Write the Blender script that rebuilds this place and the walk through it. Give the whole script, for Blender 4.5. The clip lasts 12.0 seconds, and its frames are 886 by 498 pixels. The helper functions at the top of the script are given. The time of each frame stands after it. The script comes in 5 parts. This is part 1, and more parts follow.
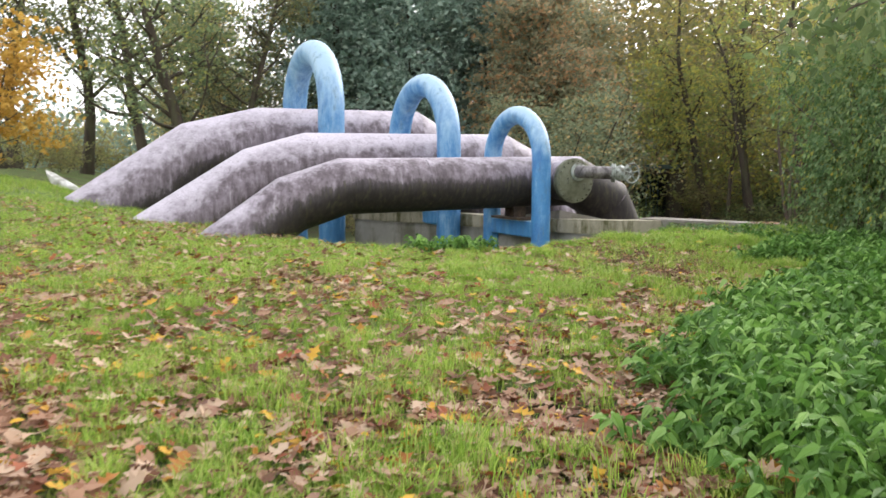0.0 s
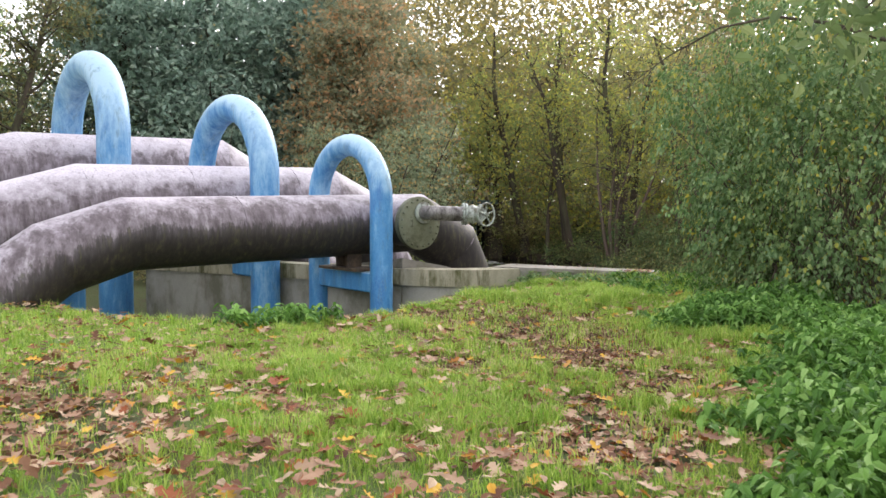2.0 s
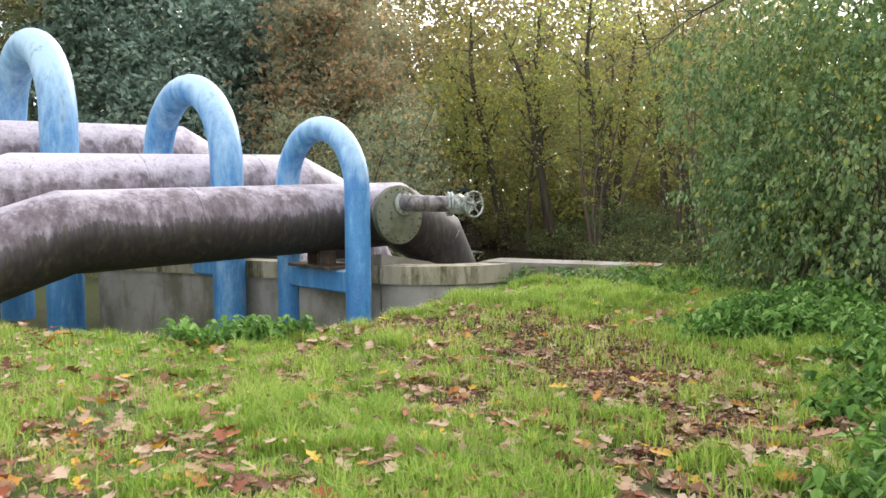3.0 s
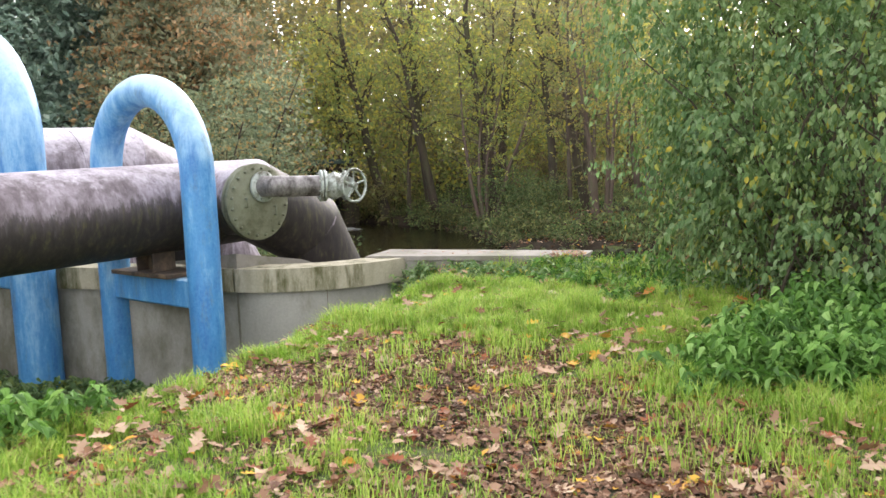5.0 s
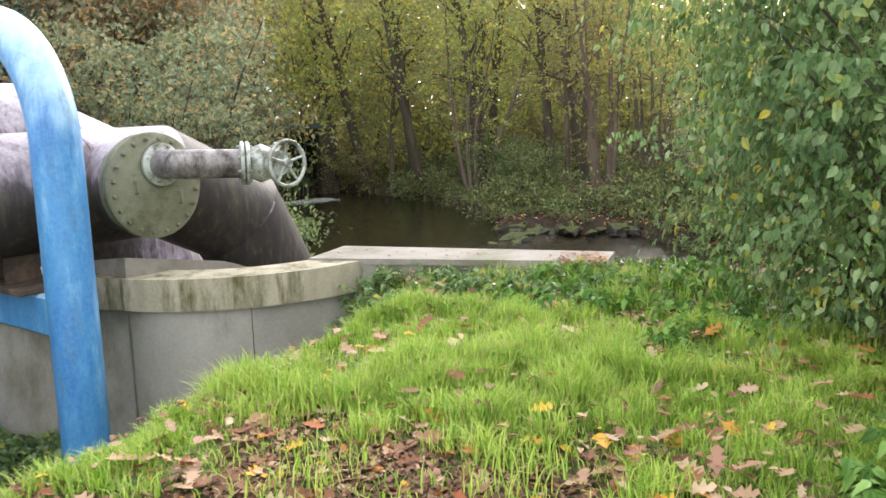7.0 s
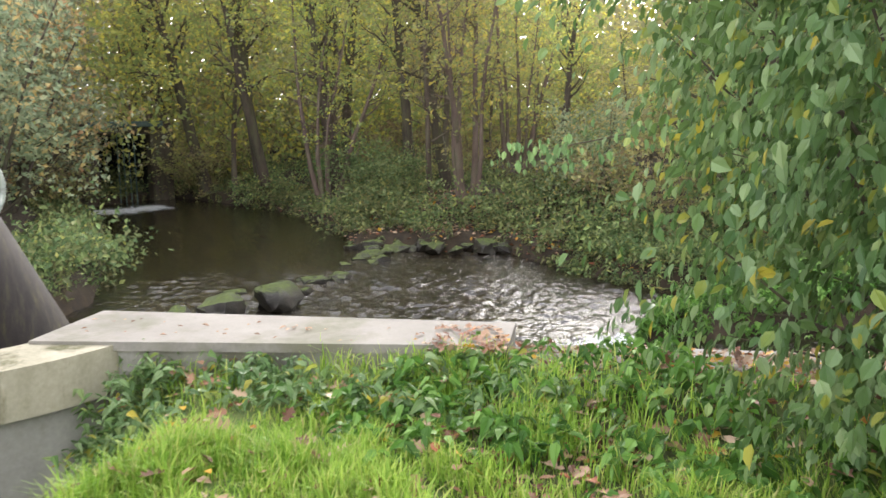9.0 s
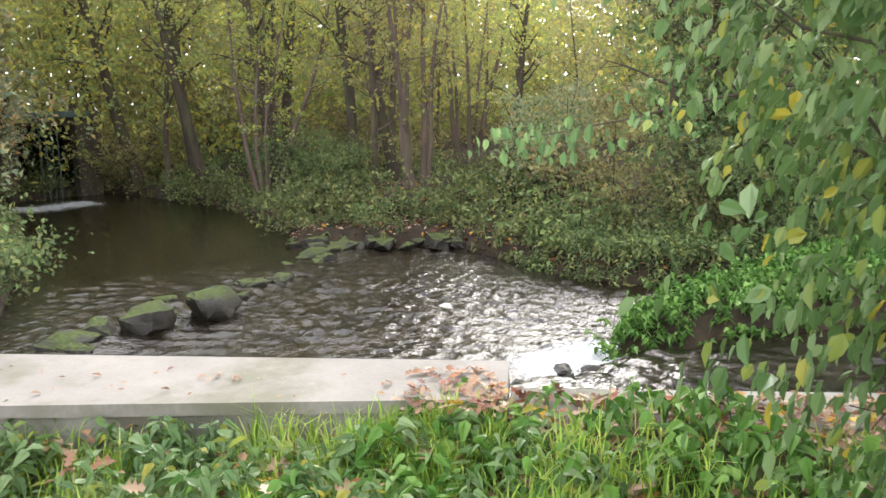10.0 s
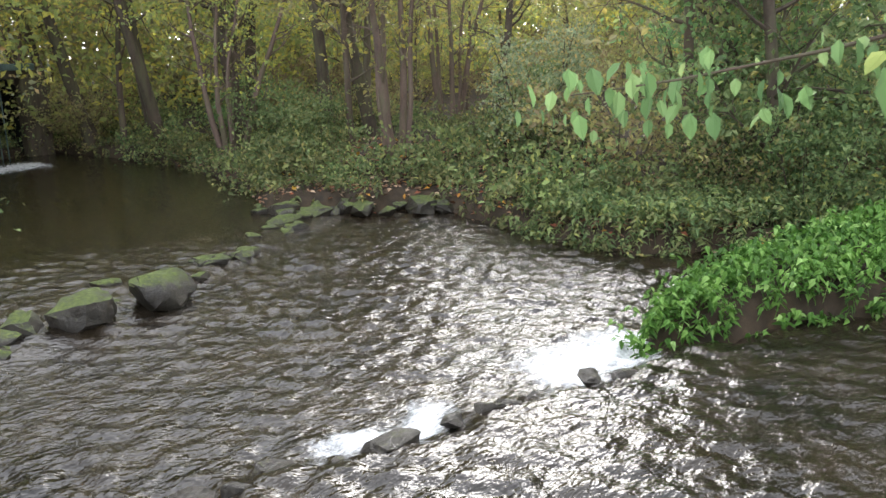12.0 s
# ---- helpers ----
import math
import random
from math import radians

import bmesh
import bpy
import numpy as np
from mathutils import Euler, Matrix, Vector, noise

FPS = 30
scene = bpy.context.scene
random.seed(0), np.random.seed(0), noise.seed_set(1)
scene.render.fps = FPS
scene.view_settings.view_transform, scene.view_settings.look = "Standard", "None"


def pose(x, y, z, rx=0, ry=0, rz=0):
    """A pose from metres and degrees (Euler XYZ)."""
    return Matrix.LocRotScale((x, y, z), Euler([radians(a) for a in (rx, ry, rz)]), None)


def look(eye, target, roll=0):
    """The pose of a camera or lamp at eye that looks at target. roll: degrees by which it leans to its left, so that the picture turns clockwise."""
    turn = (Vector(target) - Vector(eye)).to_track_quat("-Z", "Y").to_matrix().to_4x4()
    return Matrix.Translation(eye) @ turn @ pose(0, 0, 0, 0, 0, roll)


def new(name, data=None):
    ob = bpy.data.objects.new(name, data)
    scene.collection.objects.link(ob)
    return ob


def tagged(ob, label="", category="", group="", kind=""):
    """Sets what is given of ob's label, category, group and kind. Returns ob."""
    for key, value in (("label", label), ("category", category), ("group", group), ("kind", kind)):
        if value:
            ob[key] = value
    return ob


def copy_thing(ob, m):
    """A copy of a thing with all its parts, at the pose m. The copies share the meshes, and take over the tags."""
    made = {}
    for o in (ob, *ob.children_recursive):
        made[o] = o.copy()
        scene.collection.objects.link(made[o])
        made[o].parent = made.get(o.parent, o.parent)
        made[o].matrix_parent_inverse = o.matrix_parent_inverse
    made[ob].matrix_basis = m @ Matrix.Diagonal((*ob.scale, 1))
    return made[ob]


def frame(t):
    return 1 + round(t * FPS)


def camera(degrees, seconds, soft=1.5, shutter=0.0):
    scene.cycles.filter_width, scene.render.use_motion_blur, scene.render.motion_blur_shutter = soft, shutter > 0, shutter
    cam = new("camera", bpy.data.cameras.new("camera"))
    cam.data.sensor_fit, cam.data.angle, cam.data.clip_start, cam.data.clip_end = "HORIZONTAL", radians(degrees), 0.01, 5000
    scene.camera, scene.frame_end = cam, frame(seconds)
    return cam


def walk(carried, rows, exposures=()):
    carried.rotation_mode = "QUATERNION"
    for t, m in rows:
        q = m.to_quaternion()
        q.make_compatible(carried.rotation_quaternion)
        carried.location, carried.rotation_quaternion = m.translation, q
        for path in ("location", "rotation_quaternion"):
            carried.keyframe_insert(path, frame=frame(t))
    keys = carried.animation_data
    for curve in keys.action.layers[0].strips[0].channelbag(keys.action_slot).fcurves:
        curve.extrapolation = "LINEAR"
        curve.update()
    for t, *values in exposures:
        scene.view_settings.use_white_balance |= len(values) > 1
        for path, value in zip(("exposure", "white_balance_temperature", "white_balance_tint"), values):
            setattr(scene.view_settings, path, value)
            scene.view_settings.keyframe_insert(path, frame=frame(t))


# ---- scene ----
cam = camera(56.4, 12.0, shutter=0.2)
METRES, EYE, TILT, LEAN, TURN = 16.0, 1.2, -5.5, -0.3, 0.0
ROWS = [
    (0.0, 0.0, 0.0, 0.0, -0.0, 0.0, -0.0),
    (0.5, -0.0067, 0.0474, 0.0071, -4.72, 1.85, 0.25),
    (1.0, -0.015, 0.0961, 0.0123, -5.6, 2.49, 0.64),
    (1.5, -0.0183, 0.1422, 0.0189, -10.04, 1.28, 1.1),
    (2.0, -0.0151, 0.1861, 0.026, -13.44, 2.12, 1.37),
    (2.5, -0.0103, 0.2293, 0.0315, -13.74, 1.6, 1.46),
    (3.0, -0.0023, 0.2728, 0.0361, -15.14, 1.18, 2.22),
    (3.5, 0.0051, 0.3154, 0.0401, -17.6, 0.24, 3.74),
    (5.5, 0.0633, 0.4741, 0.0615, -24.67, -1.9, 4.81),
    (6.0, 0.0833, 0.5114, 0.0651, -25.02, -2.63, 5.18),
    (6.5, 0.1036, 0.5485, 0.0685, -24.21, -3.5, 4.54),
    (8.5, 0.1917, 0.6976, 0.0821, -29.2, -5.12, 4.22),
    (9.0, 0.2118, 0.732, 0.0854, -34.21, -4.59, 4.1),
    (9.5, 0.231, 0.7655, 0.0874, -36.72, -4.39, 4.38),
    (10.0, 0.2478, 0.7978, 0.0882, -38.13, -5.59, 4.7),
    (10.5, 0.2645, 0.8257, 0.0906, -40.05, -6.61, 4.94),
    (11.0, 0.278, 0.8531, 0.0924, -39.89, -7.32, 5.14),
    (11.5, 0.2936, 0.8758, 0.0932, -39.85, -8.3, 5.75),
    (12.0, 0.3135, 0.8979, 0.094, -39.89, -9.14, 5.47),
]
walk(cam, [(t, pose(0, 0, EYE, TILT, LEAN, TURN) @ pose(METRES * x, METRES * y, METRES * z, 90 + pitch, roll, yaw)) for t, x, y, z, yaw, pitch, roll in ROWS],
     exposures=[(0.0, 3.05, 6450, 14), (3.0, 3.25, 6450, 14), (6.0, 3.65, 6500, 14), (9.0, 3.75, 6400, 14), (10.0, 3.85, 6350, 13.5), (11.0, 3.98, 6250, 12.5), (11.5, 3.88, 6200, 12.5), (12.0, 3.8, 6200, 12.5)])

# ---- sky and sun ----
SUN_EL, SUN_AZ = 21.0, 46.0      # degrees; azimuth from +y towards +x
world = bpy.data.worlds.new("overcast_sky")
scene.world = world
world.use_nodes = True
wn, wl = world.node_tree.nodes, world.node_tree.links
sky = wn.new("ShaderNodeTexSky")
sky.sky_type, sky.sun_disc = "NISHITA", False
sky.sun_elevation, sky.sun_rotation = radians(SUN_EL), radians(SUN_AZ)
sky.air_density, sky.dust_density, sky.ozone_density = 1.0, 4.0, 1.0
soften = wn.new("ShaderNodeHueSaturation")
soften.inputs["Saturation"].default_value = 0.22
even = wn.new("ShaderNodeGamma")
even.inputs["Gamma"].default_value = 0.42
wl.new(sky.outputs[0], even.inputs["Color"])
wl.new(even.outputs[0], soften.inputs["Color"])
wl.new(soften.outputs[0], wn["Background"].inputs[0])
wn["Background"].inputs[1].default_value = 0.15
sun_light = bpy.data.lights.new("sun", "SUN")
sun_light.energy, sun_light.angle, sun_light.color = 0.35, radians(35), (1.0, 0.94, 0.84)
sun = new("sun", sun_light)
a, e = radians(SUN_AZ), radians(SUN_EL)
sun.matrix_world = look((math.sin(a) * math.cos(e) * 60, math.cos(a) * math.cos(e) * 60, math.sin(e) * 60), (0, 0, 0))


# ---- materials ----
def lin(h):
    """Linear colour from an sRGB hex string."""
    return tuple(((int(h[i:i + 2], 16) / 255 + 0.055) / 1.055) ** 2.4 if int(h[i:i + 2], 16) > 10 else int(h[i:i + 2], 16) / 255 / 12.92 for i in (0, 2, 4)) + (1.0,)


def ramp(nt, fac, stops):
    r = nt.nodes.new("ShaderNodeValToRGB")
    while len(r.color_ramp.elements) < len(stops):
        r.color_ramp.elements.new(0.5)
    for el, (p, c) in zip(r.color_ramp.elements, stops):
        el.position, el.color = p, c
    nt.links.new(fac, r.inputs[0])
    return r.outputs[0]


def tex(nt, vec, scale, detail=6.0, rough=0.6, stretch=(1, 1, 1)):
    m = nt.nodes.new("ShaderNodeMapping")
    m.inputs["Scale"].default_value = stretch
    nt.links.new(vec, m.inputs["Vector"])
    n = nt.nodes.new("ShaderNodeTexNoise")
    n.inputs["Scale"].default_value, n.inputs["Detail"].default_value, n.inputs["Roughness"].default_value = scale, detail, rough
    nt.links.new(m.outputs[0], n.inputs["Vector"])
    return n.outputs["Fac"]


def mix(nt, fac, c1, c2, mode="MIX"):
    m = nt.nodes.new("ShaderNodeMix")
    m.data_type, m.blend_type = "RGBA", mode
    for key, val in ((0, fac), (6, c1), (7, c2)):
        if isinstance(val, (int, float, tuple)):
            m.inputs[key].default_value = val
        else:
            nt.links.new(val, m.inputs[key])
    return m.outputs[2]


def calc(nt, op, v1, v2=0.5, clamp=True):
    m = nt.nodes.new("ShaderNodeMath")
    m.operation, m.use_clamp = op, clamp
    for key, val in ((0, v1), (1, v2)):
        if isinstance(val, (int, float)):
            m.inputs[key].default_value = val
        else:
            nt.links.new(val, m.inputs[key])
    return m.outputs[0]


def shader(name):
    m = bpy.data.materials.new(name)
    m.use_nodes = True
    nt = m.node_tree
    return m, nt, nt.nodes["Principled BSDF"]


def coords(nt, which="Object"):
    return nt.nodes.new("ShaderNodeTexCoord").outputs[which]


def bump(nt, height, bsdf, strength=0.3, distance=0.01):
    b = nt.nodes.new("ShaderNodeBump")
    b.inputs["Strength"].default_value, b.inputs["Distance"].default_value = strength, distance
    nt.links.new(height, b.inputs["Height"])
    nt.links.new(b.outputs[0], bsdf.inputs["Normal"])


def place(nt):
    return nt.nodes.new("ShaderNodeNewGeometry").outputs["Position"]


def rough_mat(name, dark, light, scale=3.0, rough=0.8, fine=40.0, strength=0.3, distance=0.01, metallic=0.0, stain=None, stretch=(1, 1, 1)):
    """A weathered surface: two colours by a coarse noise, fine grain, stains of a third colour, relief."""
    m, nt, p = shader(name)
    v = place(nt)
    big, small = tex(nt, v, scale, stretch=stretch), tex(nt, v, fine)
    c = ramp(nt, big, [(0.3, dark), (0.7, light)])
    c = mix(nt, 0.35, c, ramp(nt, small, [(0.3, dark), (0.7, light)]))
    if stain:
        c = mix(nt, ramp(nt, tex(nt, v, scale * 0.7, 9, 0.7, stretch), [(0.47, (0, 0, 0, 1)), (0.62, (1, 1, 1, 1))]), c, stain)
    nt.links.new(c, p.inputs["Base Color"])
    nt.links.new(calc(nt, "ADD", calc(nt, "MULTIPLY", small, 0.25), rough - 0.12), p.inputs["Roughness"])
    p.inputs["Metallic"].default_value = metallic
    bump(nt, mix(nt, 0.5, big, small), p, strength, distance)
    return m


def leaf_mat(name, stops, thin=0.35, rough=0.5, varied=False):
    """Leaves: each its own tint, light passing through them."""
    m, nt, p = shader(name)
    g = nt.nodes.new("ShaderNodeNewGeometry")
    c = ramp(nt, g.outputs["Random Per Island"], stops)
    c = mix(nt, 0.25, c, ramp(nt, tex(nt, g.outputs["Position"], 1.3, 3), [(0.35, stops[0][1]), (0.65, stops[len(stops) // 2][1])]))
    c = mix(nt, ramp(nt, tex(nt, g.outputs["Position"], 0.8, 4, 0.7), [(0.36, (0.4, 0.4, 0.4, 1)), (0.6, (0, 0, 0, 1))]), c, mix(nt, 0.5, c, stops[0][1]))
    info = nt.nodes.new("ShaderNodeObjectInfo")
    vary = nt.nodes.new("ShaderNodeHueSaturation")
    for key, lo, hi in (("Hue", 0.475, 0.525), ("Value", 0.72, 1.28)):
        r = nt.nodes.new("ShaderNodeMapRange")
        r.inputs["To Min"].default_value, r.inputs["To Max"].default_value = lo, hi
        nt.links.new(info.outputs["Random"], r.inputs["Value"])
        nt.links.new(r.outputs[0], vary.inputs[key])
    if varied:
        nt.links.new(c, vary.inputs["Color"])
        c = vary.outputs[0]
    nt.links.new(c, p.inputs["Base Color"])
    p.inputs["Roughness"].default_value = rough
    p.inputs["Specular IOR Level"].default_value = 0.3
    t = nt.nodes.new("ShaderNodeBsdfTranslucent")
    nt.links.new(c, t.inputs["Color"])
    x = nt.nodes.new("ShaderNodeMixShader")
    x.inputs[0].default_value = thin
    nt.links.new(p.outputs[0], x.inputs[1])
    nt.links.new(t.outputs[0], x.inputs[2])
    nt.links.new(x.outputs[0], nt.nodes["Material Output"].inputs["Surface"])
    return m


def pipe_mat(name, bleach_sheen, grime):
    """Old bitumen-coated steel: violet grey, dark drips, ragged black-green algae below; the pale top is part bleached
    wash, part sky sheen put into the colour. The two numbers set how far the pale top and the algae spread."""
    m, nt, p = shader(name)
    v = place(nt)
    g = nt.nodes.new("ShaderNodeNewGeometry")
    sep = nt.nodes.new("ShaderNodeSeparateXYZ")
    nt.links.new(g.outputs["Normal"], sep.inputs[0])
    streak = tex(nt, v, 2.6, 9, 0.72, (3, 3, 0.4))
    blotch = tex(nt, v, 0.9, 8, 0.65)
    patch = tex(nt, v, 3.1, 9, 0.7)
    fine = tex(nt, v, 30, 6, 0.7)
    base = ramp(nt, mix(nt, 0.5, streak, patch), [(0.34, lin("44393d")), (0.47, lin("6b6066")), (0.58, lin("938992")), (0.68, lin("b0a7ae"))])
    # Paler as the surface turns up: bleaching plus sky sheen painted in.
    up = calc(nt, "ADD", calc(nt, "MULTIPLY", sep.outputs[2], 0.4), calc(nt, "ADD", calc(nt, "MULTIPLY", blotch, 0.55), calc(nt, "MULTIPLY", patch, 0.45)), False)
    pale = ramp(nt, up, [(0.74 - bleach_sheen, (0, 0, 0, 1)), (0.83 - bleach_sheen, (0.45, 0.45, 0.45, 1)), (0.97 - bleach_sheen, (0.95, 0.95, 0.95, 1))])
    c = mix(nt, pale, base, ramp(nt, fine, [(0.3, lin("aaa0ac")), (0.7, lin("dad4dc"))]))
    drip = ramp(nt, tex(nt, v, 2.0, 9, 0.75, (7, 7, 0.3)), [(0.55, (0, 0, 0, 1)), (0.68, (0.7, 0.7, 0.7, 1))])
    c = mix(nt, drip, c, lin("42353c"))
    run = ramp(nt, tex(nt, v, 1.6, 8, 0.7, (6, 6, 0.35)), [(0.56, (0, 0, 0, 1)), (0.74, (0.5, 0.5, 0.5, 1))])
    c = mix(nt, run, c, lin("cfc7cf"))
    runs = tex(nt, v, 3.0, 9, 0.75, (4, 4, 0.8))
    # The algae mask grows as the surface turns downward.
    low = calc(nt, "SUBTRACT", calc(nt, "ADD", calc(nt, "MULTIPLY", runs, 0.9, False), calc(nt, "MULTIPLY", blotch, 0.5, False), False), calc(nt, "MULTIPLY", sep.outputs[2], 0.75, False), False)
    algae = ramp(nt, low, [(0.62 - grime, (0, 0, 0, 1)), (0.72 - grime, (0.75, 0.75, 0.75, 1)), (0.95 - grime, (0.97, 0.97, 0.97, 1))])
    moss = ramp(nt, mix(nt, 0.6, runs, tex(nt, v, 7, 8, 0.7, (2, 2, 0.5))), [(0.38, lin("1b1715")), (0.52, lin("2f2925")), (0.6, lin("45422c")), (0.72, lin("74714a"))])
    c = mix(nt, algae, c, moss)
    nt.links.new(c, p.inputs["Base Color"])
    nt.links.new(calc(nt, "ADD", calc(nt, "MULTIPLY", patch, 0.4), 0.42), p.inputs["Roughness"])
    bump(nt, mix(nt, 0.5, streak, fine), p, 0.3, 0.012)
    return m


def paint_mat():
    """Blue paint with scuffs and grime, paler in patches, higher up and on upward faces."""
    m, nt, p = shader("blue_paint")
    v = place(nt)
    g = nt.nodes.new("ShaderNodeNewGeometry")
    sep = nt.nodes.new("ShaderNodeSeparateXYZ")
    nt.links.new(g.outputs["Normal"], sep.inputs[0])
    aloft = nt.nodes.new("ShaderNodeSeparateXYZ")
    nt.links.new(v, aloft.inputs[0])
    a1, b1, c1 = tex(nt, v, 2.4, 9, 0.72, (2.2, 2.2, 0.5)), tex(nt, v, 30, 5), tex(nt, v, 1.0, 6)
    c = ramp(nt, a1, [(0.3, lin("2064a8")), (0.52, lin("4088c0")), (0.72, lin("78acd2"))])
    pale_part = ramp(nt, calc(nt, "ADD", calc(nt, "MULTIPLY", sep.outputs[2], 0.35), calc(nt, "ADD", calc(nt, "MULTIPLY", a1, 0.5), calc(nt, "ADD", calc(nt, "MULTIPLY", c1, 0.3), calc(nt, "MULTIPLY", aloft.outputs[2], 0.035, False), False))), [(0.42, (0, 0, 0, 1)), (0.68, (0.95, 0.95, 0.95, 1))])
    c = mix(nt, pale_part, c, lin("aecbdd"))
    c = mix(nt, ramp(nt, tex(nt, v, 4, 10, 0.78, (1.4, 1.4, 0.4)), [(0.54, (0, 0, 0, 1)), (0.68, (0.7, 0.7, 0.7, 1))]), c, lin("5a7078"))
    c = mix(nt, ramp(nt, tex(nt, v, 9, 10, 0.8), [(0.66, (0, 0, 0, 1)), (0.72, (0.7, 0.7, 0.7, 1))]), c, lin("33373a"))
    c = mix(nt, 0.12, c, ramp(nt, b1, [(0.3, lin("1f5f9f")), (0.7, lin("a9cfe6"))]))
    nt.links.new(c, p.inputs["Base Color"])
    nt.links.new(calc(nt, "ADD", calc(nt, "MULTIPLY", a1, 0.35), 0.3), p.inputs["Roughness"])
    bump(nt, mix(nt, 0.5, a1, b1), p, 0.15, 0.004)
    return m


def ground_mat():
    """Soil and turf under the blades, leaf mould in patches, mud near the water."""
    m, nt, p = shader("turf_and_soil")
    v = place(nt)
    big, mid, fine = tex(nt, v, 0.5, 6), tex(nt, v, 4, 8, 0.7), tex(nt, v, 45, 6, 0.7)
    green = ramp(nt, fine, [(0.3, lin("3b4f1c")), (0.5, lin("5a7430")), (0.62, lin("6f6844")), (0.75, lin("86a048"))])
    soil = ramp(nt, mid, [(0.3, lin("2a2119")), (0.55, lin("4c3a2c")), (0.75, lin("7a6250"))])
    c = mix(nt, ramp(nt, calc(nt, "ADD", calc(nt, "MULTIPLY", big, 0.6), calc(nt, "MULTIPLY", mid, 0.45)), [(0.54, (0, 0, 0, 1)), (0.66, (1, 1, 1, 1))]), green, soil)
    a1 = nt.nodes.new("ShaderNodeAttribute")
    a1.attribute_name = "mud"
    c = mix(nt, a1.outputs["Fac"], c, ramp(nt, mid, [(0.3, lin("1f1a12")), (0.6, lin("3f3324")), (0.8, lin("5d4a35"))]))
    nt.links.new(c, p.inputs["Base Color"])
    p.inputs["Roughness"].default_value = 0.95
    bump(nt, mix(nt, 0.5, mid, fine), p, 0.8, 0.03)
    return m


def water_mat():
    """Shallow brown stream: ripples and froth."""
    m, nt, p = shader("stream_water")
    v = place(nt)
    a1 = nt.nodes.new("ShaderNodeAttribute")
    a1.attribute_name = "froth"
    a2 = nt.nodes.new("ShaderNodeAttribute")
    a2.attribute_name = "ripple"
    n1, n2 = tex(nt, v, 5.5, 3, 0.5, (1.0, 1.7, 1)), tex(nt, v, 14, 2, 0.5, (1, 1.5, 1))
    wisps = mix(nt, 0.5, tex(nt, v, 5, 9, 0.85, (1, 2.4, 1)), tex(nt, v, 11, 7, 0.85))
    foam = ramp(nt, calc(nt, "SUBTRACT", calc(nt, "ADD", a1.outputs["Fac"], calc(nt, "MULTIPLY", wisps, 1.7, False), False), 1.22), [(0.02, (0, 0, 0, 1)), (0.46, (1, 1, 1, 1))])
    c = mix(nt, foam, ramp(nt, tex(nt, v, 1.2, 4), [(0.35, lin("14110d")), (0.65, lin("2b241a"))]), lin("e8ecee"))
    nt.links.new(c, p.inputs["Base Color"])
    nt.links.new(calc(nt, "ADD", calc(nt, "MULTIPLY", foam, 0.6), 0.06), p.inputs["Roughness"])
    p.inputs["IOR"].default_value = 1.4
    b = nt.nodes.new("ShaderNodeBump")
    b.inputs["Distance"].default_value = 0.044
    nt.links.new(calc(nt, "MULTIPLY", a2.outputs["Fac"], 1.0), b.inputs["Strength"])
    nt.links.new(mix(nt, 0.34, n1, n2), b.inputs["Height"])
    nt.links.new(b.outputs[0], p.inputs["Normal"])
    return m


def rock_mat(name="mossy_rock", bare_from=0.67):
    """Dark wet stone, mossy on its upper faces."""
    m, nt, p = shader(name)
    v = place(nt)
    g = nt.nodes.new("ShaderNodeNewGeometry")
    sep = nt.nodes.new("ShaderNodeSeparateXYZ")
    nt.links.new(g.outputs["Normal"], sep.inputs[0])
    big, small = tex(nt, v, 3.5, 8, 0.7), tex(nt, v, 24, 7, 0.7)
    c = ramp(nt, mix(nt, 0.5, big, small), [(0.35, lin("16140f")), (0.55, lin("332e25")), (0.7, lin("57503f"))])
    moss = ramp(nt, calc(nt, "ADD", calc(nt, "MULTIPLY", sep.outputs[2], 0.4), calc(nt, "ADD", calc(nt, "MULTIPLY", big, 0.6), calc(nt, "MULTIPLY", small, 0.3)), False), [(bare_from, (0, 0, 0, 1)), (bare_from + 0.16, (0.9, 0.9, 0.9, 1))])
    c = mix(nt, moss, c, ramp(nt, small, [(0.32, lin("2c3516")), (0.52, lin("4c5a22")), (0.72, lin("757f38"))]))
    nt.links.new(c, p.inputs["Base Color"])
    nt.links.new(calc(nt, "ADD", calc(nt, "MULTIPLY", moss, 0.5), 0.4), p.inputs["Roughness"])
    bump(nt, mix(nt, 0.5, big, small), p, 1.0, 0.05)
    return m


def wheel_paint():
    return rough_mat("galvanised_paint", lin("8c938c"), lin("c3c8c2"), 9, 0.5, 60, 0.15, 0.003, 0.3, lin("5d5a4c"))


PIPE, PIPE_PALE = pipe_mat("weathered_pipe", -0.02, 0.13), pipe_mat("bleached_sheen_pipe", 0.12, -0.08)
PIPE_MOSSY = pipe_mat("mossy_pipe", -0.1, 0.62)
BLUE, GROUND, WATER = paint_mat(), ground_mat(), water_mat()
CONCRETE = rough_mat("weathered_concrete", lin("7f7c75"), lin("a5a299"), 1.6, 0.85, 35, 0.35, 0.008, 0, lin("6b6859"), (1, 1, 0.5))
COPING = rough_mat("pale_coping", lin("757069"), lin("989289"), 2.2, 0.85, 50, 0.4, 0.008, 0, lin("706d5c"))
RIM = rough_mat("mossy_rim", lin("827e68"), lin("b3ab97"), 3.0, 0.85, 40, 0.5, 0.01, 0, lin("4f4e2c"), (1.6, 1.6, 0.4))
FLANGE = rough_mat("lichen_steel", lin("62644f"), lin("888a76"), 5, 0.7, 60, 0.2, 0.004, 0.1, lin("585842"))
VALVE = wheel_paint()
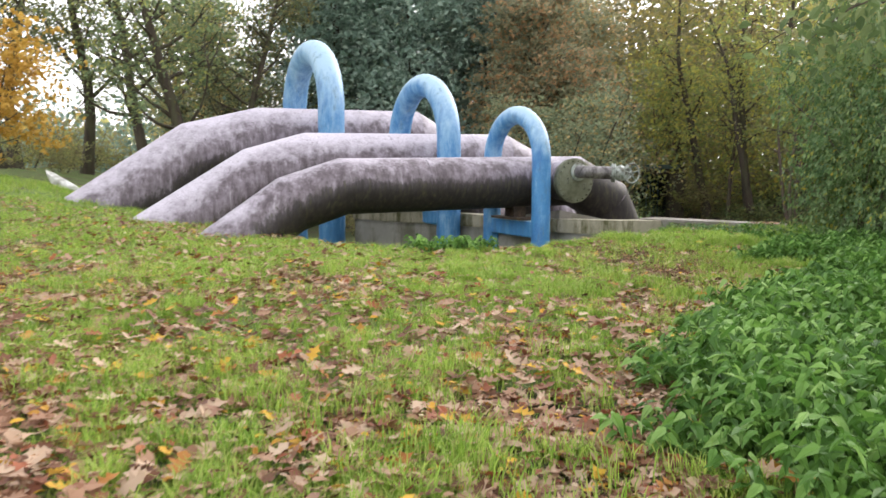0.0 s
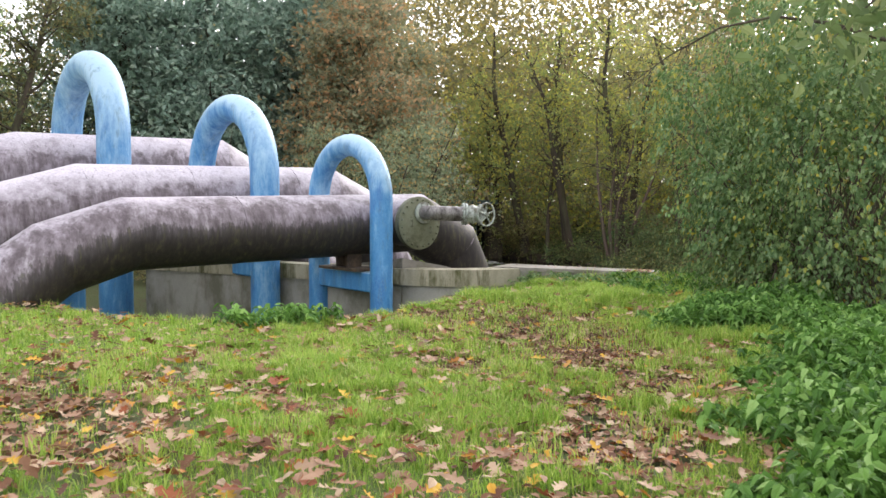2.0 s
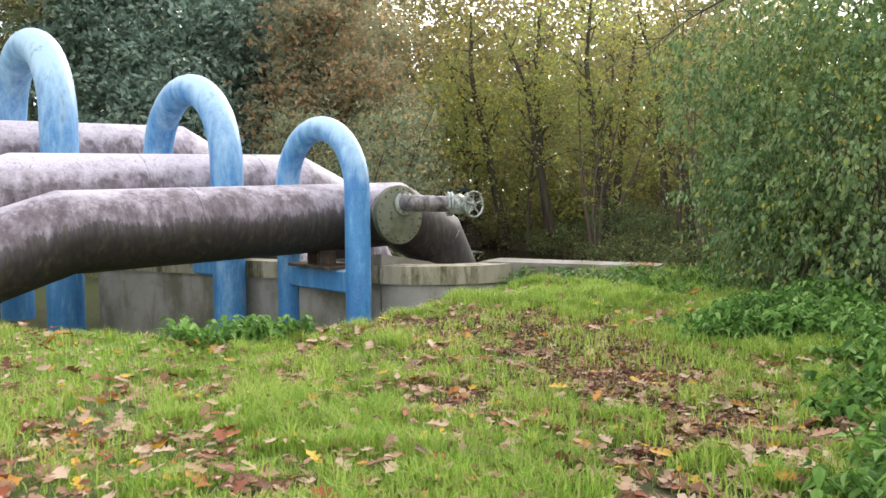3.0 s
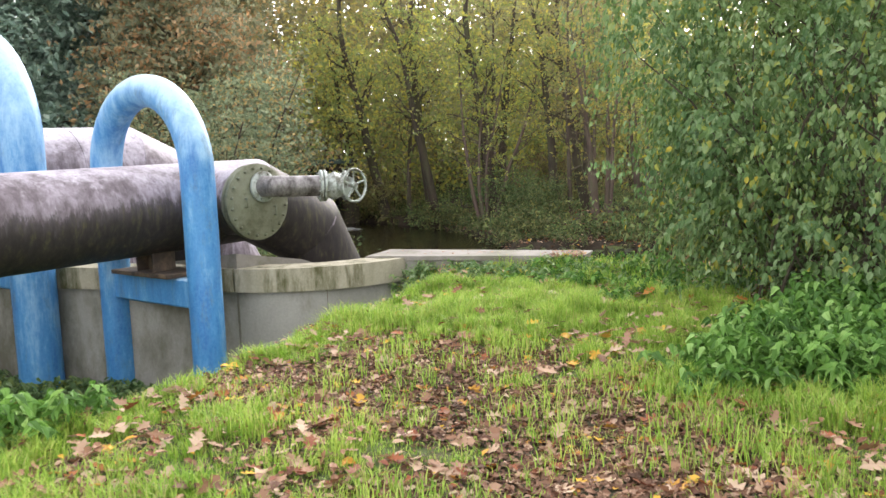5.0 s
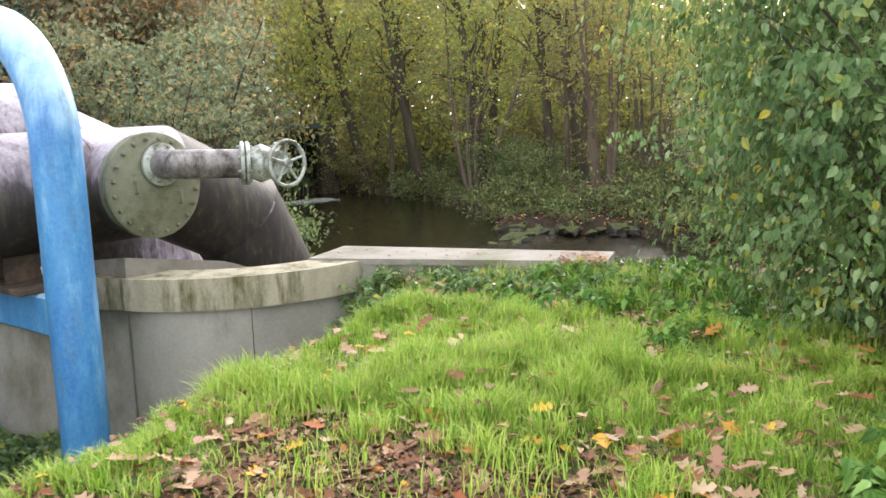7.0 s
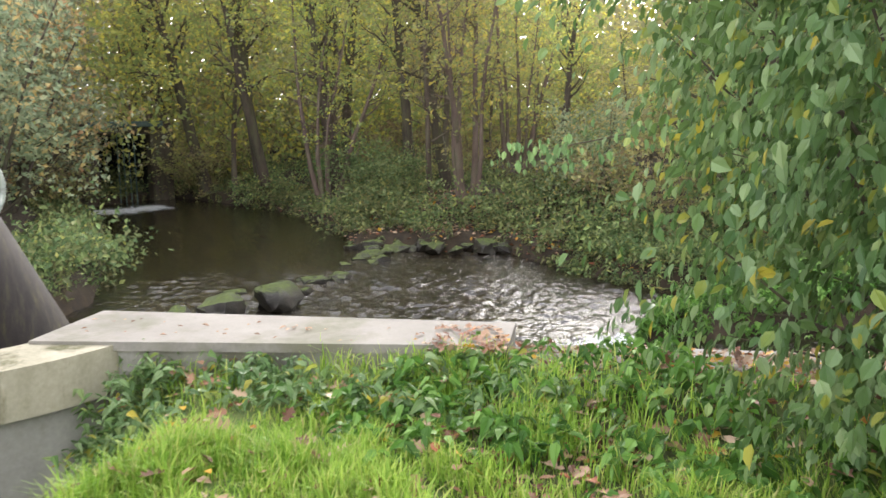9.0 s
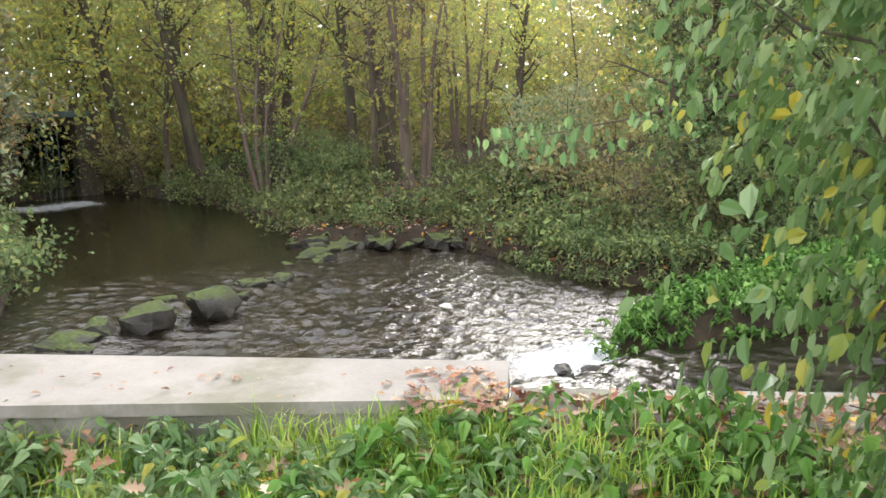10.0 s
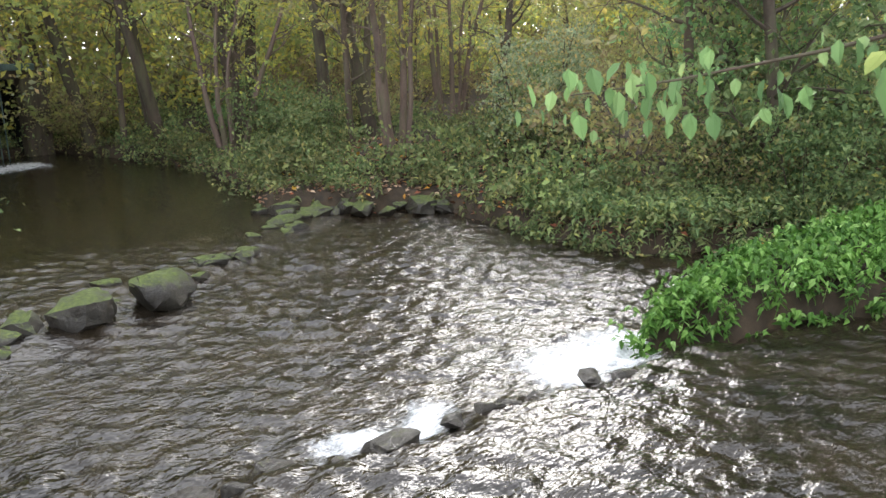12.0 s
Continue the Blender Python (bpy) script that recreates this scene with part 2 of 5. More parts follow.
STEEL = rough_mat("stained_steel", lin("5a5352"), lin("aba6a4"), 6, 0.5, 40, 0.2, 0.004, 0.3, lin("3a3330"), (1, 1, 0.4))
RUST = rough_mat("dark_rusty_steel", lin("2b2522"), lin("57493f"), 5, 0.8, 45, 0.4, 0.006, 0.1, lin("6b5a48"))
BARK = rough_mat("bark", lin("2f2822"), lin("5d5145"), 3, 0.9, 25, 0.8, 0.02, 0, lin("56553e"), (2, 2, 0.4))
BARK_PALE = rough_mat("pale_bark", lin("3f352e"), lin("6e6053"), 3, 0.9, 25, 0.7, 0.02, 0, lin("5d5b46"), (2, 2, 0.4))
BARK_RED = rough_mat("reddish_bark", lin("4a3d36"), lin("806d62"), 3, 0.9, 25, 0.7, 0.02, 0, lin("66604c"), (2, 2, 0.4))
ROCK, WET_ROCK = rock_mat(), rock_mat("wet_rock", 0.86)
DARK = rough_mat("dark_culvert", lin("11130f"), lin("23261f"), 2, 0.9, 20, 0.5, 0.02)
IRON = rough_mat("dark_green_iron", lin("3b4a47"), lin("6f8480"), 3, 0.6, 30, 0.2, 0.004, 0.4)
GRASS = leaf_mat("grass_blades", [(0.0, lin("628b2a")), (0.45, lin("94b747")), (0.82, lin("bdcf63")), (0.92, lin("c2bd76")), (1.0, lin("b5a676"))], 0.38)
NETTLE = leaf_mat("nettle_leaves", [(0.0, lin("2c5219")), (0.5, lin("578335")), (0.85, lin("82aa52")), (1.0, lin("aacb7c"))], 0.35)
BUSH = leaf_mat("shrub_leaves", [(0.0, lin("446238")), (0.45, lin("668653")), (0.86, lin("9bb184")), (0.94, lin("93a04c")), (0.98, lin("b4ac48")), (1.0, lin("d0b842"))], 0.4, 0.36)
OAK = leaf_mat("oak_leaves", [(0.0, lin("76826a")), (0.42, lin("9ea584")), (0.65, lin("bdb084")), (0.85, lin("cf9f66")), (1.0, lin("e8c690"))], 0.5, varied=True)
DEEP = leaf_mat("dark_leaves", [(0.0, lin("6a8072")), (0.5, lin("8ca392")), (1.0, lin("bccbb9"))], 0.42)
YELLOW = leaf_mat("yellow_leaves", [(0.0, lin("a8863a")), (0.5, lin("cfa64a")), (1.0, lin("e6c774"))], 0.45)
OLIVE = leaf_mat("olive_leaves", [(0.0, lin("7c8a58")), (0.4, lin("9daa6a")), (0.75, lin("c2bc68")), (1.0, lin("ecd864"))], 0.55, varied=True)
HAZEL = leaf_mat("brown_olive_leaves", [(0.0, lin("7c7c60")), (0.35, lin("9a9870")), (0.65, lin("b3ab78")), (0.88, lin("c2b468")), (1.0, lin("e8d060"))], 0.55, varied=True)
ALDER = leaf_mat("alder_leaves", [(0.0, lin("4c6842")), (0.5, lin("75945c")), (0.9, lin("a0b47a")), (1.0, lin("c4bc58"))], 0.45, varied=True)
TWIG = leaf_mat("brown_undergrowth", [(0.0, lin("75684f")), (0.4, lin("9c8c6c")), (0.7, lin("9aa066")), (1.0, lin("c6ba78"))], 0.5, varied=True)
CRUMB = leaf_mat("leaf_crumbs", [(0.0, lin("3d2a1f")), (0.5, lin("6b4c38")), (0.9, lin("96755c")), (1.0, lin("b59a82"))], 0.1, 0.7)
BANK = leaf_mat("bank_leaves", [(0.0, lin("4a5a3a")), (0.4, lin("6c8050")), (0.7, lin("8c8a5c")), (0.9, lin("94a868")), (1.0, lin("c0b468"))], 0.4, varied=True)
LITTER = leaf_mat("fallen_leaves", [(0.0, lin("553828")), (0.2, lin("8a6448")), (0.45, lin("b69376")), (0.74, lin("dac2a4")), (0.82, lin("84503a")), (0.9, lin("a8603c")), (0.96, lin("dca838")), (1.0, lin("ecc23c"))], 0.15, 0.6)


# ---- builders ----
class Build:
    """Collects vertices and faces for one mesh."""

    def __init__(self):
        self.v, self.f = [], []

    def tube(self, path, radii, n=12, caps=True, flat=None):
        """A tube along a path, its joints mitred; radii: one or one for each point."""
        path = [Vector(q) for q in path]
        radii = radii if isinstance(radii, (list, tuple)) else [radii] * len(path)
        o = len(self.v)
        t0 = (path[1] - path[0]).normalized()
        ref = Vector((0, 0, 1)) if abs(t0.z) < 0.9 else Vector((0, 1, 0))
        side = t0.cross(ref).normalized()
        for i, q in enumerate(path):
            a0 = (q - path[i - 1]).normalized() if i else t0
            a1 = (path[i + 1] - q).normalized() if i + 1 < len(path) else a0
            cut = (a0 + a1).normalized()
            side = (side - a0 * side.dot(a0)).normalized()
            up = side.cross(a0)
            for j in range(n):
                w = 2 * math.pi * j / n
                r0 = (side * math.cos(w) + up * math.sin(w)) * radii[i]
                r0 = r0 - a0 * (r0.dot(cut) / max(a0.dot(cut), 0.3))
                self.v.append(tuple(q + r0))
        for i in range(len(path) - 1):
            for j in range(n):
                k0, k1 = o + i * n + j, o + i * n + (j + 1) % n
                self.f.append((k0, k1, k1 + n, k0 + n))
        if caps:
            self.f.append(tuple(o + j for j in range(n))[::-1])
            self.f.append(tuple(o + (len(path) - 1) * n + j for j in range(n)))
        return self

    def box(self, size, m=None):
        o, (x, y, z) = len(self.v), size
        b = min(size) * 0.12
        m = m or Matrix.Identity(4)
        pts = []
        for sx in (-1, 1):
            for sy in (-1, 1):
                for sz in (-1, 1):
                    for k in range(3):
                        q = [sx * x / 2, sy * y / 2, sz * z / 2]
                        for axis in range(3):
                            if axis != k:
                                q[axis] -= (sx, sy, sz)[axis] * b
                        pts.append(m @ Vector(q))
        bm = bmesh.new()
        for q in pts:
            bm.verts.new(q)
        bmesh.ops.convex_hull(bm, input=list(bm.verts))
        bm.verts.index_update()
        self.v += [tuple(q.co) for q in bm.verts]
        self.f += [tuple(o + w.index for w in face.verts) for face in bm.faces]
        bm.free()
        return self

    def ring(self, outer, inner, top, base):
        """A band between two plan outlines of equal count, from base to top."""
        o, n = len(self.v), len(outer)
        for z in (base, top):
            for loop in (outer, inner):
                self.v += [(q[0], q[1], z) for q in loop]
        for i in range(n - 1):
            a0, b0, c0, d0 = o + i, o + n + i, o + 2 * n + i, o + 3 * n + i
            self.f += [(a0, a0 + 1, c0 + 1, c0), (b0 + 1, b0, d0, d0 + 1), (c0, c0 + 1, d0 + 1, d0), (a0 + 1, a0, b0, b0 + 1)]
        self.f += [(o, o + 2 * n, o + 3 * n, o + n), (o + n - 1, o + 2 * n - 1, o + 4 * n - 1, o + 3 * n - 1)]
        return self

    def leaves(self, centres, size, shape="leaf", droop=0.3, seed=0, normals=None, ways=None):
        """Many small folded leaves."""
        rng = np.random.default_rng(seed)
        c = np.asarray(centres, float)
        n = len(c)
        a0 = rng.normal(size=(n, 3)) if normals is None else np.asarray(normals) + rng.normal(scale=0.38, size=(n, 3))
        a0[:, 2] = np.abs(a0[:, 2]) * (1 - droop) + 0.25
        a0 /= np.linalg.norm(a0, axis=1)[:, None]
        r0 = rng.normal(size=(n, 3))
        r0[:, 2] -= droop
        if ways is not None:
            r0 = np.asarray(ways) + r0 * 0.22
        u0 = r0 - a0 * (r0 * a0).sum(1)[:, None]
        u0 /= np.linalg.norm(u0, axis=1)[:, None]
        w0 = np.cross(a0, u0)
        s0 = size * rng.uniform(0.6, 1.35, n)[:, None]
        if shape == "leaf":
            lay = [(-0.5, 0, 0), (0.0, 0.3, 0.1), (0.55, 0, -0.12), (0.0, -0.3, 0.1)]
            faces = [(0, 1, 2), (0, 2, 3)]
        elif shape == "nettle":
            lay = [(-0.5, 0, 0), (-0.3, 0.29, 0.07), (0.12, 0.2, 0.04), (0.7, 0, -0.2), (0.12, -0.2, 0.04), (-0.3, -0.29, 0.07)]
            faces = [(0, 1, 2, 3), (0, 3, 4, 5)]
        elif shape == "broad":
            lay = [(-0.5, 0, 0), (-0.22, 0.3, 0.07), (0.18, 0.27, 0.06), (0.58, 0, -0.14), (0.18, -0.27, 0.06), (-0.22, -0.3, 0.07)]
            faces = [(0, 1, 2, 3), (0, 3, 4, 5)]
        elif shape == "oak":
            lay = [(-0.6, 0, 0), (-0.35, 0.12, 0.02), (-0.2, 0.36, 0.12), (-0.05, 0.14, 0.03), (0.12, 0.42, 0.14), (0.22, 0.13, 0.02), (0.42, 0.25, 0.1),
                   (0.6, 0.0, 0.08), (0.42, -0.25, 0.05), (0.22, -0.13, 0.0), (0.12, -0.42, 0.1), (-0.05, -0.14, 0.02), (-0.2, -0.36, 0.1), (-0.35, -0.12, 0.01)]
            faces = [(0, 1, 13), (1, 2, 3), (1, 3, 11, 13), (11, 12, 13), (3, 4, 5), (3, 5, 9, 11), (9, 10, 11), (5, 6, 7), (5, 7, 9), (7, 8, 9)]
        lay = np.array(lay)
        k = len(lay)
        o = len(self.v)
        pts = c[:, None, :] + s0[:, None, :] * (lay[None, :, 0:1] * u0[:, None] + lay[None, :, 1:2] * w0[:, None] + lay[None, :, 2:3] * a0[:, None])
        self.v += pts.reshape(-1, 3).tolist()
        base = (o + np.arange(n) * k).tolist()
        for b in base:
            for q in faces:
                self.f.append(tuple(b + j for j in q))
        return self

    def mesh(self, name, smooth=None):
        me = bpy.data.meshes.new(name)
        me.from_pydata(self.v, [], self.f)
        if smooth is not None:
            me.shade_smooth()
            me.set_sharp_from_angle(angle=radians(smooth))
        return me


def part(name, built, material, parent=None, label="", smooth=40):
    """One mesh object, under its thing if it has one."""
    me = built.mesh(name, smooth) if isinstance(built, Build) else built
    me.materials.clear()
    me.materials.append(material)
    ob = new(name, me)
    if parent:
        ob.parent = parent
    if label:
        ob["label"] = label
    return ob


def thing(name, place_at, label, category, group="", kind=""):
    ob = new(name)
    ob.empty_display_size = 0.2
    ob.matrix_basis = place_at if isinstance(place_at, Matrix) else Matrix.Translation(place_at)
    return tagged(ob, label, category, group, kind)


def smooth_step(x, lo, hi):
    t = np.clip((np.asarray(x, float) - lo) / (hi - lo), 0, 1)
    return t * t * (3 - 2 * t)


# ---- plan ----
D = Vector((0.888, 0.46, 0)).normalized()       # the way the big pipes run
N = Vector((D.y, -D.x, 0))                      # square to it, towards the path
AXIS = {1: Vector((1.525, 17.39, 0)), 2: Vector((-0.49, 19.94, 0)), 3: Vector((-3.58, 22.76, 0))}
STREAM = [(4.55, 17.5), (0.5, 21.3), (3.5, 23.0), (6.3, 26.5), (7.6, 31.0), (8.8, 38.0), (9.2, 43.5), (13.2, 46.0), (14.6, 39.0), (14.0, 33.0), (12.7, 29.4), (15.4, 27.2),
          (14.9, 23.6), (14.9, 22.0), (16.4, 20.7), (21.0, 18.9), (30.0, 15.0), (30.0, 13.6), (20.0, 17.6), (15.5, 19.3), (13.2, 19.9), (11.5, 19.5), (11.7, 19.0), (13.8, 17.8), (18.0, 15.6), (26.0, 10.5), (22.0, 8.0), (9.2, 12.9), (6.45, 15.6)]
BASIN = (3.6, 18.2)                             # middle of the round end of the basin
U = Vector((0.72, -0.69, 0)).normalized()       # along the stream wall
W = Vector((0.69, 0.72, 0)).normalized()        # towards the stream


def stream_distance(x, y):
    """Metres inside the stream's outline (minus: outside)."""
    x, y = np.asarray(x, float), np.asarray(y, float)
    best, inside = np.full(x.shape, 1e9), np.zeros(x.shape, bool)
    for (x0, y0), (x1, y1) in zip(STREAM, STREAM[1:] + STREAM[:1]):
        dx, dy = x1 - x0, y1 - y0
        t = np.clip(((x - x0) * dx + (y - y0) * dy) / (dx * dx + dy * dy), 0, 1)
        best = np.minimum(best, np.hypot(x - x0 - t * dx, y - y0 - t * dy))
        if dy:
            inside ^= ((y0 > y) != (y1 > y)) & (x < dx * (y - y0) / dy + x0)
    return np.where(inside, best, -best)


def wave(x, y, k, seed):
    """A smooth undulation."""
    return (np.sin(x * k + seed) * np.cos(y * k * 0.83 + seed * 2.1) + np.sin((x + y) * k * 0.61 + seed * 3.7)) * 0.5


def grain(x, y, cell, seed):
    """Smooth random patches of about a cell's size, 0 to 1."""
    table = np.random.default_rng(seed).uniform(0, 1, (128, 128))
    u, v = np.asarray(x, float) / cell + 64.3, np.asarray(y, float) / cell + 31.7
    i, j = np.floor(u).astype(int), np.floor(v).astype(int)
    a1, b1 = smooth_step(u - i, 0, 1), smooth_step(v - j, 0, 1)
    low = table[i % 128, j % 128] * (1 - a1) + table[(i + 1) % 128, j % 128] * a1
    top = table[i % 128, (j + 1) % 128] * (1 - a1) + table[(i + 1) % 128, (j + 1) % 128] * a1
    return low * (1 - b1) + top * b1


def height(x, y):
    """The ground's height."""
    x, y = np.asarray(x, float), np.asarray(y, float)
    q = (x - 4.53) * W.x + (y - 17.45) * W.y
    near = 0.02 * wave(x, y, 1.3, 0.4) + 0.03 * wave(x, y, 0.5, 1.9)
    near = near + 1.15 * smooth_step(-x - 0.28 * y, -1.5, 8.5) * smooth_step(y, 8, 24)
    near = near + 0.1 * smooth_step(q, -1.4, -0.5) * smooth_step(x, 5.0, 6.2)
    s = (x - AXIS[1].x) * D.x + (y - AXIS[1].y) * D.y
    crest = 11.95 + 0.9 * np.clip(x - 0.6, 0, 9) + 0.45 * np.clip(0.2 - x, 0, 9)
    pit = smooth_step(y - crest, 0.0, 1.8) * smooth_step(s, -5.4, -2.6) * (1 - smooth_step(q, -1.6, -0.6) * smooth_step(x, 3.6, 4.6))
    near = near - 1.35 * pit
    far = -1.35 + 0.9 * smooth_step(-stream_distance(x, y), 0.3, 5) + 0.9 * smooth_step(-stream_distance(x, y), 4, 20) + 0.1 * wave(x, y, 0.9, 2.2)
    spit = -1.45 + 0.13 * np.clip(x - 11.2, 0, 14)
    on_spit = smooth_step(x, 10, 11) * (1 - smooth_step(y - (26.2 - 0.48 * x), 0.5, 1.6)) * smooth_step(q, 1.5, 3)
    far = np.where(on_spit > 0.5, spit, far)
    side = smooth_step(q, -0.1, 0.5)
    left = smooth_step(x, -3, 1) 
    land = near * (1 - side) + far * side
    land = np.where((x < 3) & (q > 0), near * (1 - left) + land * left, land)
    sd = stream_distance(x, y)
    return land * (1 - smooth_step(sd, -0.35, 0.25)) + (-2.3) * smooth_step(sd, -0.35, 0.25)


def h1(x, y):
    return float(height(np.array([x]), np.array([y]))[0])


def bare(x, y):
    """Where leaves lie thick and the grass is thin (0 to 1)."""
    n = 0.55 * grain(x, y, 1.1, 401) + 0.45 * grain(x, y, 0.4, 402)
    path = np.exp(-(((x - 2.7 - 0.1 * (y - 11)) / 1.4) ** 4)) * smooth_step(y, 8.2, 9.6) * (1 - smooth_step(y, 11.9, 13.0))
    path = path * smooth_step(0.55 * grain(x, y, 0.8, 403) + 0.45 * grain(x, y, 0.3, 404), 0.12, 0.4)
    verge = np.exp(-(((x - np.interp(y, [4.5, 7.4, 9.2, 10.5], [0.3, 1.9, 3.3, 3.3])) / 0.75) ** 2)) * smooth_step(y, 4.0, 6.0) * (1 - smooth_step(y, 10.0, 11.0))
    path = np.maximum(path, verge * smooth_step(0.5 * grain(x, y, 0.7, 408) + 0.5 * grain(x, y, 0.28, 409), 0.3, 0.6))
    brow = np.exp(-(((y - 12.6) / 0.45) ** 2)) * smooth_step(x, 0.6, 1.6) * (1 - smooth_step(x, 3.0, 3.6))
    patch = np.exp(-((x + 0.5) ** 2 / 3 + (y - 4.0) ** 2 / 3)) * 0.45
    return np.clip(0.75 * smooth_step(n, 0.48, 0.78) + 1.0 * path + 0.7 * brow + 0.8 * patch, 0, 1)


# ---- ground ----
def axis_steps(lo, hi, step, far):
    mid = np.arange(lo, hi + 1e-6, step)
    out = [hi + step]
    while out[-1] < far:
        out.append(out[-1] + (out[-1] - hi) * 0.5 + step)
    low = [lo - (q - hi) for q in out][::-1]
    return np.concatenate([low, mid, out])


def ground_sheet():
    xs, ys = axis_steps(-16, 26, 0.25, 1500), axis_steps(-4, 48, 0.25, 1500)
    gx, gy = np.meshgrid(xs, ys)
    gz = height(gx, gy)
    nx, ny = len(xs), len(ys)
    idx = np.arange(nx * ny).reshape(ny, nx)
    quads = np.stack([idx[:-1, :-1], idx[:-1, 1:], idx[1:, 1:], idx[1:, :-1]], -1).reshape(-1, 4)
    me = bpy.data.meshes.new("ground")
    me.from_pydata(np.stack([gx, gy, gz], -1).reshape(-1, 3).tolist(), [], quads.tolist())
    me.shade_smooth()
    q = (gx - 4.53) * W.x + (gy - 17.45) * W.y
    mud = smooth_step(q, -0.5, 0.4) * (gx > 2) + (gz < -1.0) * 0.6 + 0.85 * bare(gx, gy) * (gy < 16) * (gy > 0)
    me.attributes.new("mud", "FLOAT", "POINT").data.foreach_set("value", np.clip(mud, 0, 1).reshape(-1))
    return tagged(part("ground", me, GROUND), "grassy ground with soil and muddy stream banks", "ground", kind="structure")


ground_sheet()


def water_sheet():
    xs = np.concatenate([np.arange(0, 5, 0.25), np.arange(5, 16.5, 0.06), np.arange(16.5, 32, 0.25)])
    ys = np.concatenate([np.arange(7.5, 15, 0.25), np.arange(15, 28, 0.06), np.arange(28, 47, 0.25)])
    gx, gy = np.meshgrid(xs, ys)
    fall = (gy - 19.2) + 0.14 * (gx - 8.7) + 0.1 * np.sin(gx * 3.1) + 0.07 * np.sin(gx * 7.3) + 0.03 * np.sin(gx * 17)
    gz = -1.48 - 0.22 * smooth_step(fall, -0.25, 0.45)
    rock_line = (gy - 24.9) - 0.62 * (gx - 8.8)
    gz = gz + 0.1 * smooth_step(rock_line, -0.3, 0.5)
    froth = np.exp(-((fall - 0.45 - 0.3 * smooth_step(gx, 9, 10.5)) / (0.4 + 0.42 * smooth_step(gx, 8.8, 10.4))) ** 2) * 0.72 * (0.35 + 0.65 * smooth_step(np.sin(gx * 2.3 + 0.6) + 0.35 * (gx - 8.5), -0.6, 0.9)) * (gx > 6) * (gx < 12.2)
    froth = np.maximum(froth, 0.36 * np.exp(-((rock_line + 0.1) / 0.25) ** 2) * smooth_step(np.sin(gx * 4.1), 0.2, 0.9))
    froth = np.maximum(froth, 0.62 * np.exp(-((gy - 42.2 + 0.3 * np.sin(gx * 2)) / 1.9) ** 2) * smooth_step(13.0 - gx, 0, 1.2))
    ripple = 0.45 + 0.5 * (1 - smooth_step(rock_line, -0.5, 5.5)) + 0.3 * froth
    rng = np.random.default_rng(77)
    rough_water = (0.45 + 0.55 * (1 - smooth_step(rock_line, -0.2, 2.5))) * (0.75 + 0.5 * wave(gx, gy, 1.1, 0.9))
    for k in range(44):
        length = 0.14 + 0.34 * rng.uniform(0, 1) ** 1.5
        ang = rng.normal(1.0, 1.1)
        bend = 0.35 * wave(gx, gy, rng.uniform(1.2, 2.6), k * 1.7)
        phase = 2 * math.pi / length * (gx * math.cos(ang) + gy * math.sin(ang)) + rng.uniform(0, 6.3) + bend * 6
        gz = gz + 0.0125 * length * rough_water * np.sin(phase)
    gz = gz + froth * 0.05 * np.sin(gx * 9 + 2 * np.sin(gy * 5)) * np.cos(gy * 11)
    nx, ny = len(xs), len(ys)
    keep = stream_distance(gx, gy) > -0.9
    idx = np.arange(nx * ny).reshape(ny, nx)
    quads = np.stack([idx[:-1, :-1], idx[:-1, 1:], idx[1:, 1:], idx[1:, :-1]], -1).reshape(-1, 4)
    quads = quads[keep.reshape(-1)[quads].all(1)]
    me = bpy.data.meshes.new("water")
    me.from_pydata(np.stack([gx, gy, gz], -1).reshape(-1, 3).tolist(), [], quads.tolist())
    me.shade_smooth()
    me.attributes.new("froth", "FLOAT", "POINT").data.foreach_set("value", np.clip(froth, 0, 1).reshape(-1))
    me.attributes.new("ripple", "FLOAT", "POINT").data.foreach_set("value", np.clip(ripple, 0, 1).reshape(-1))
    return tagged(part("water", me, WATER), "shallow brown stream with ripples and white rapids", "stream", kind="structure")


water_sheet()


# ---- big pipes ----
def on_axis(i, s, z, off=0.0):
    p = AXIS[i] + D * s + N * off
    return Vector((p.x, p.y, z))


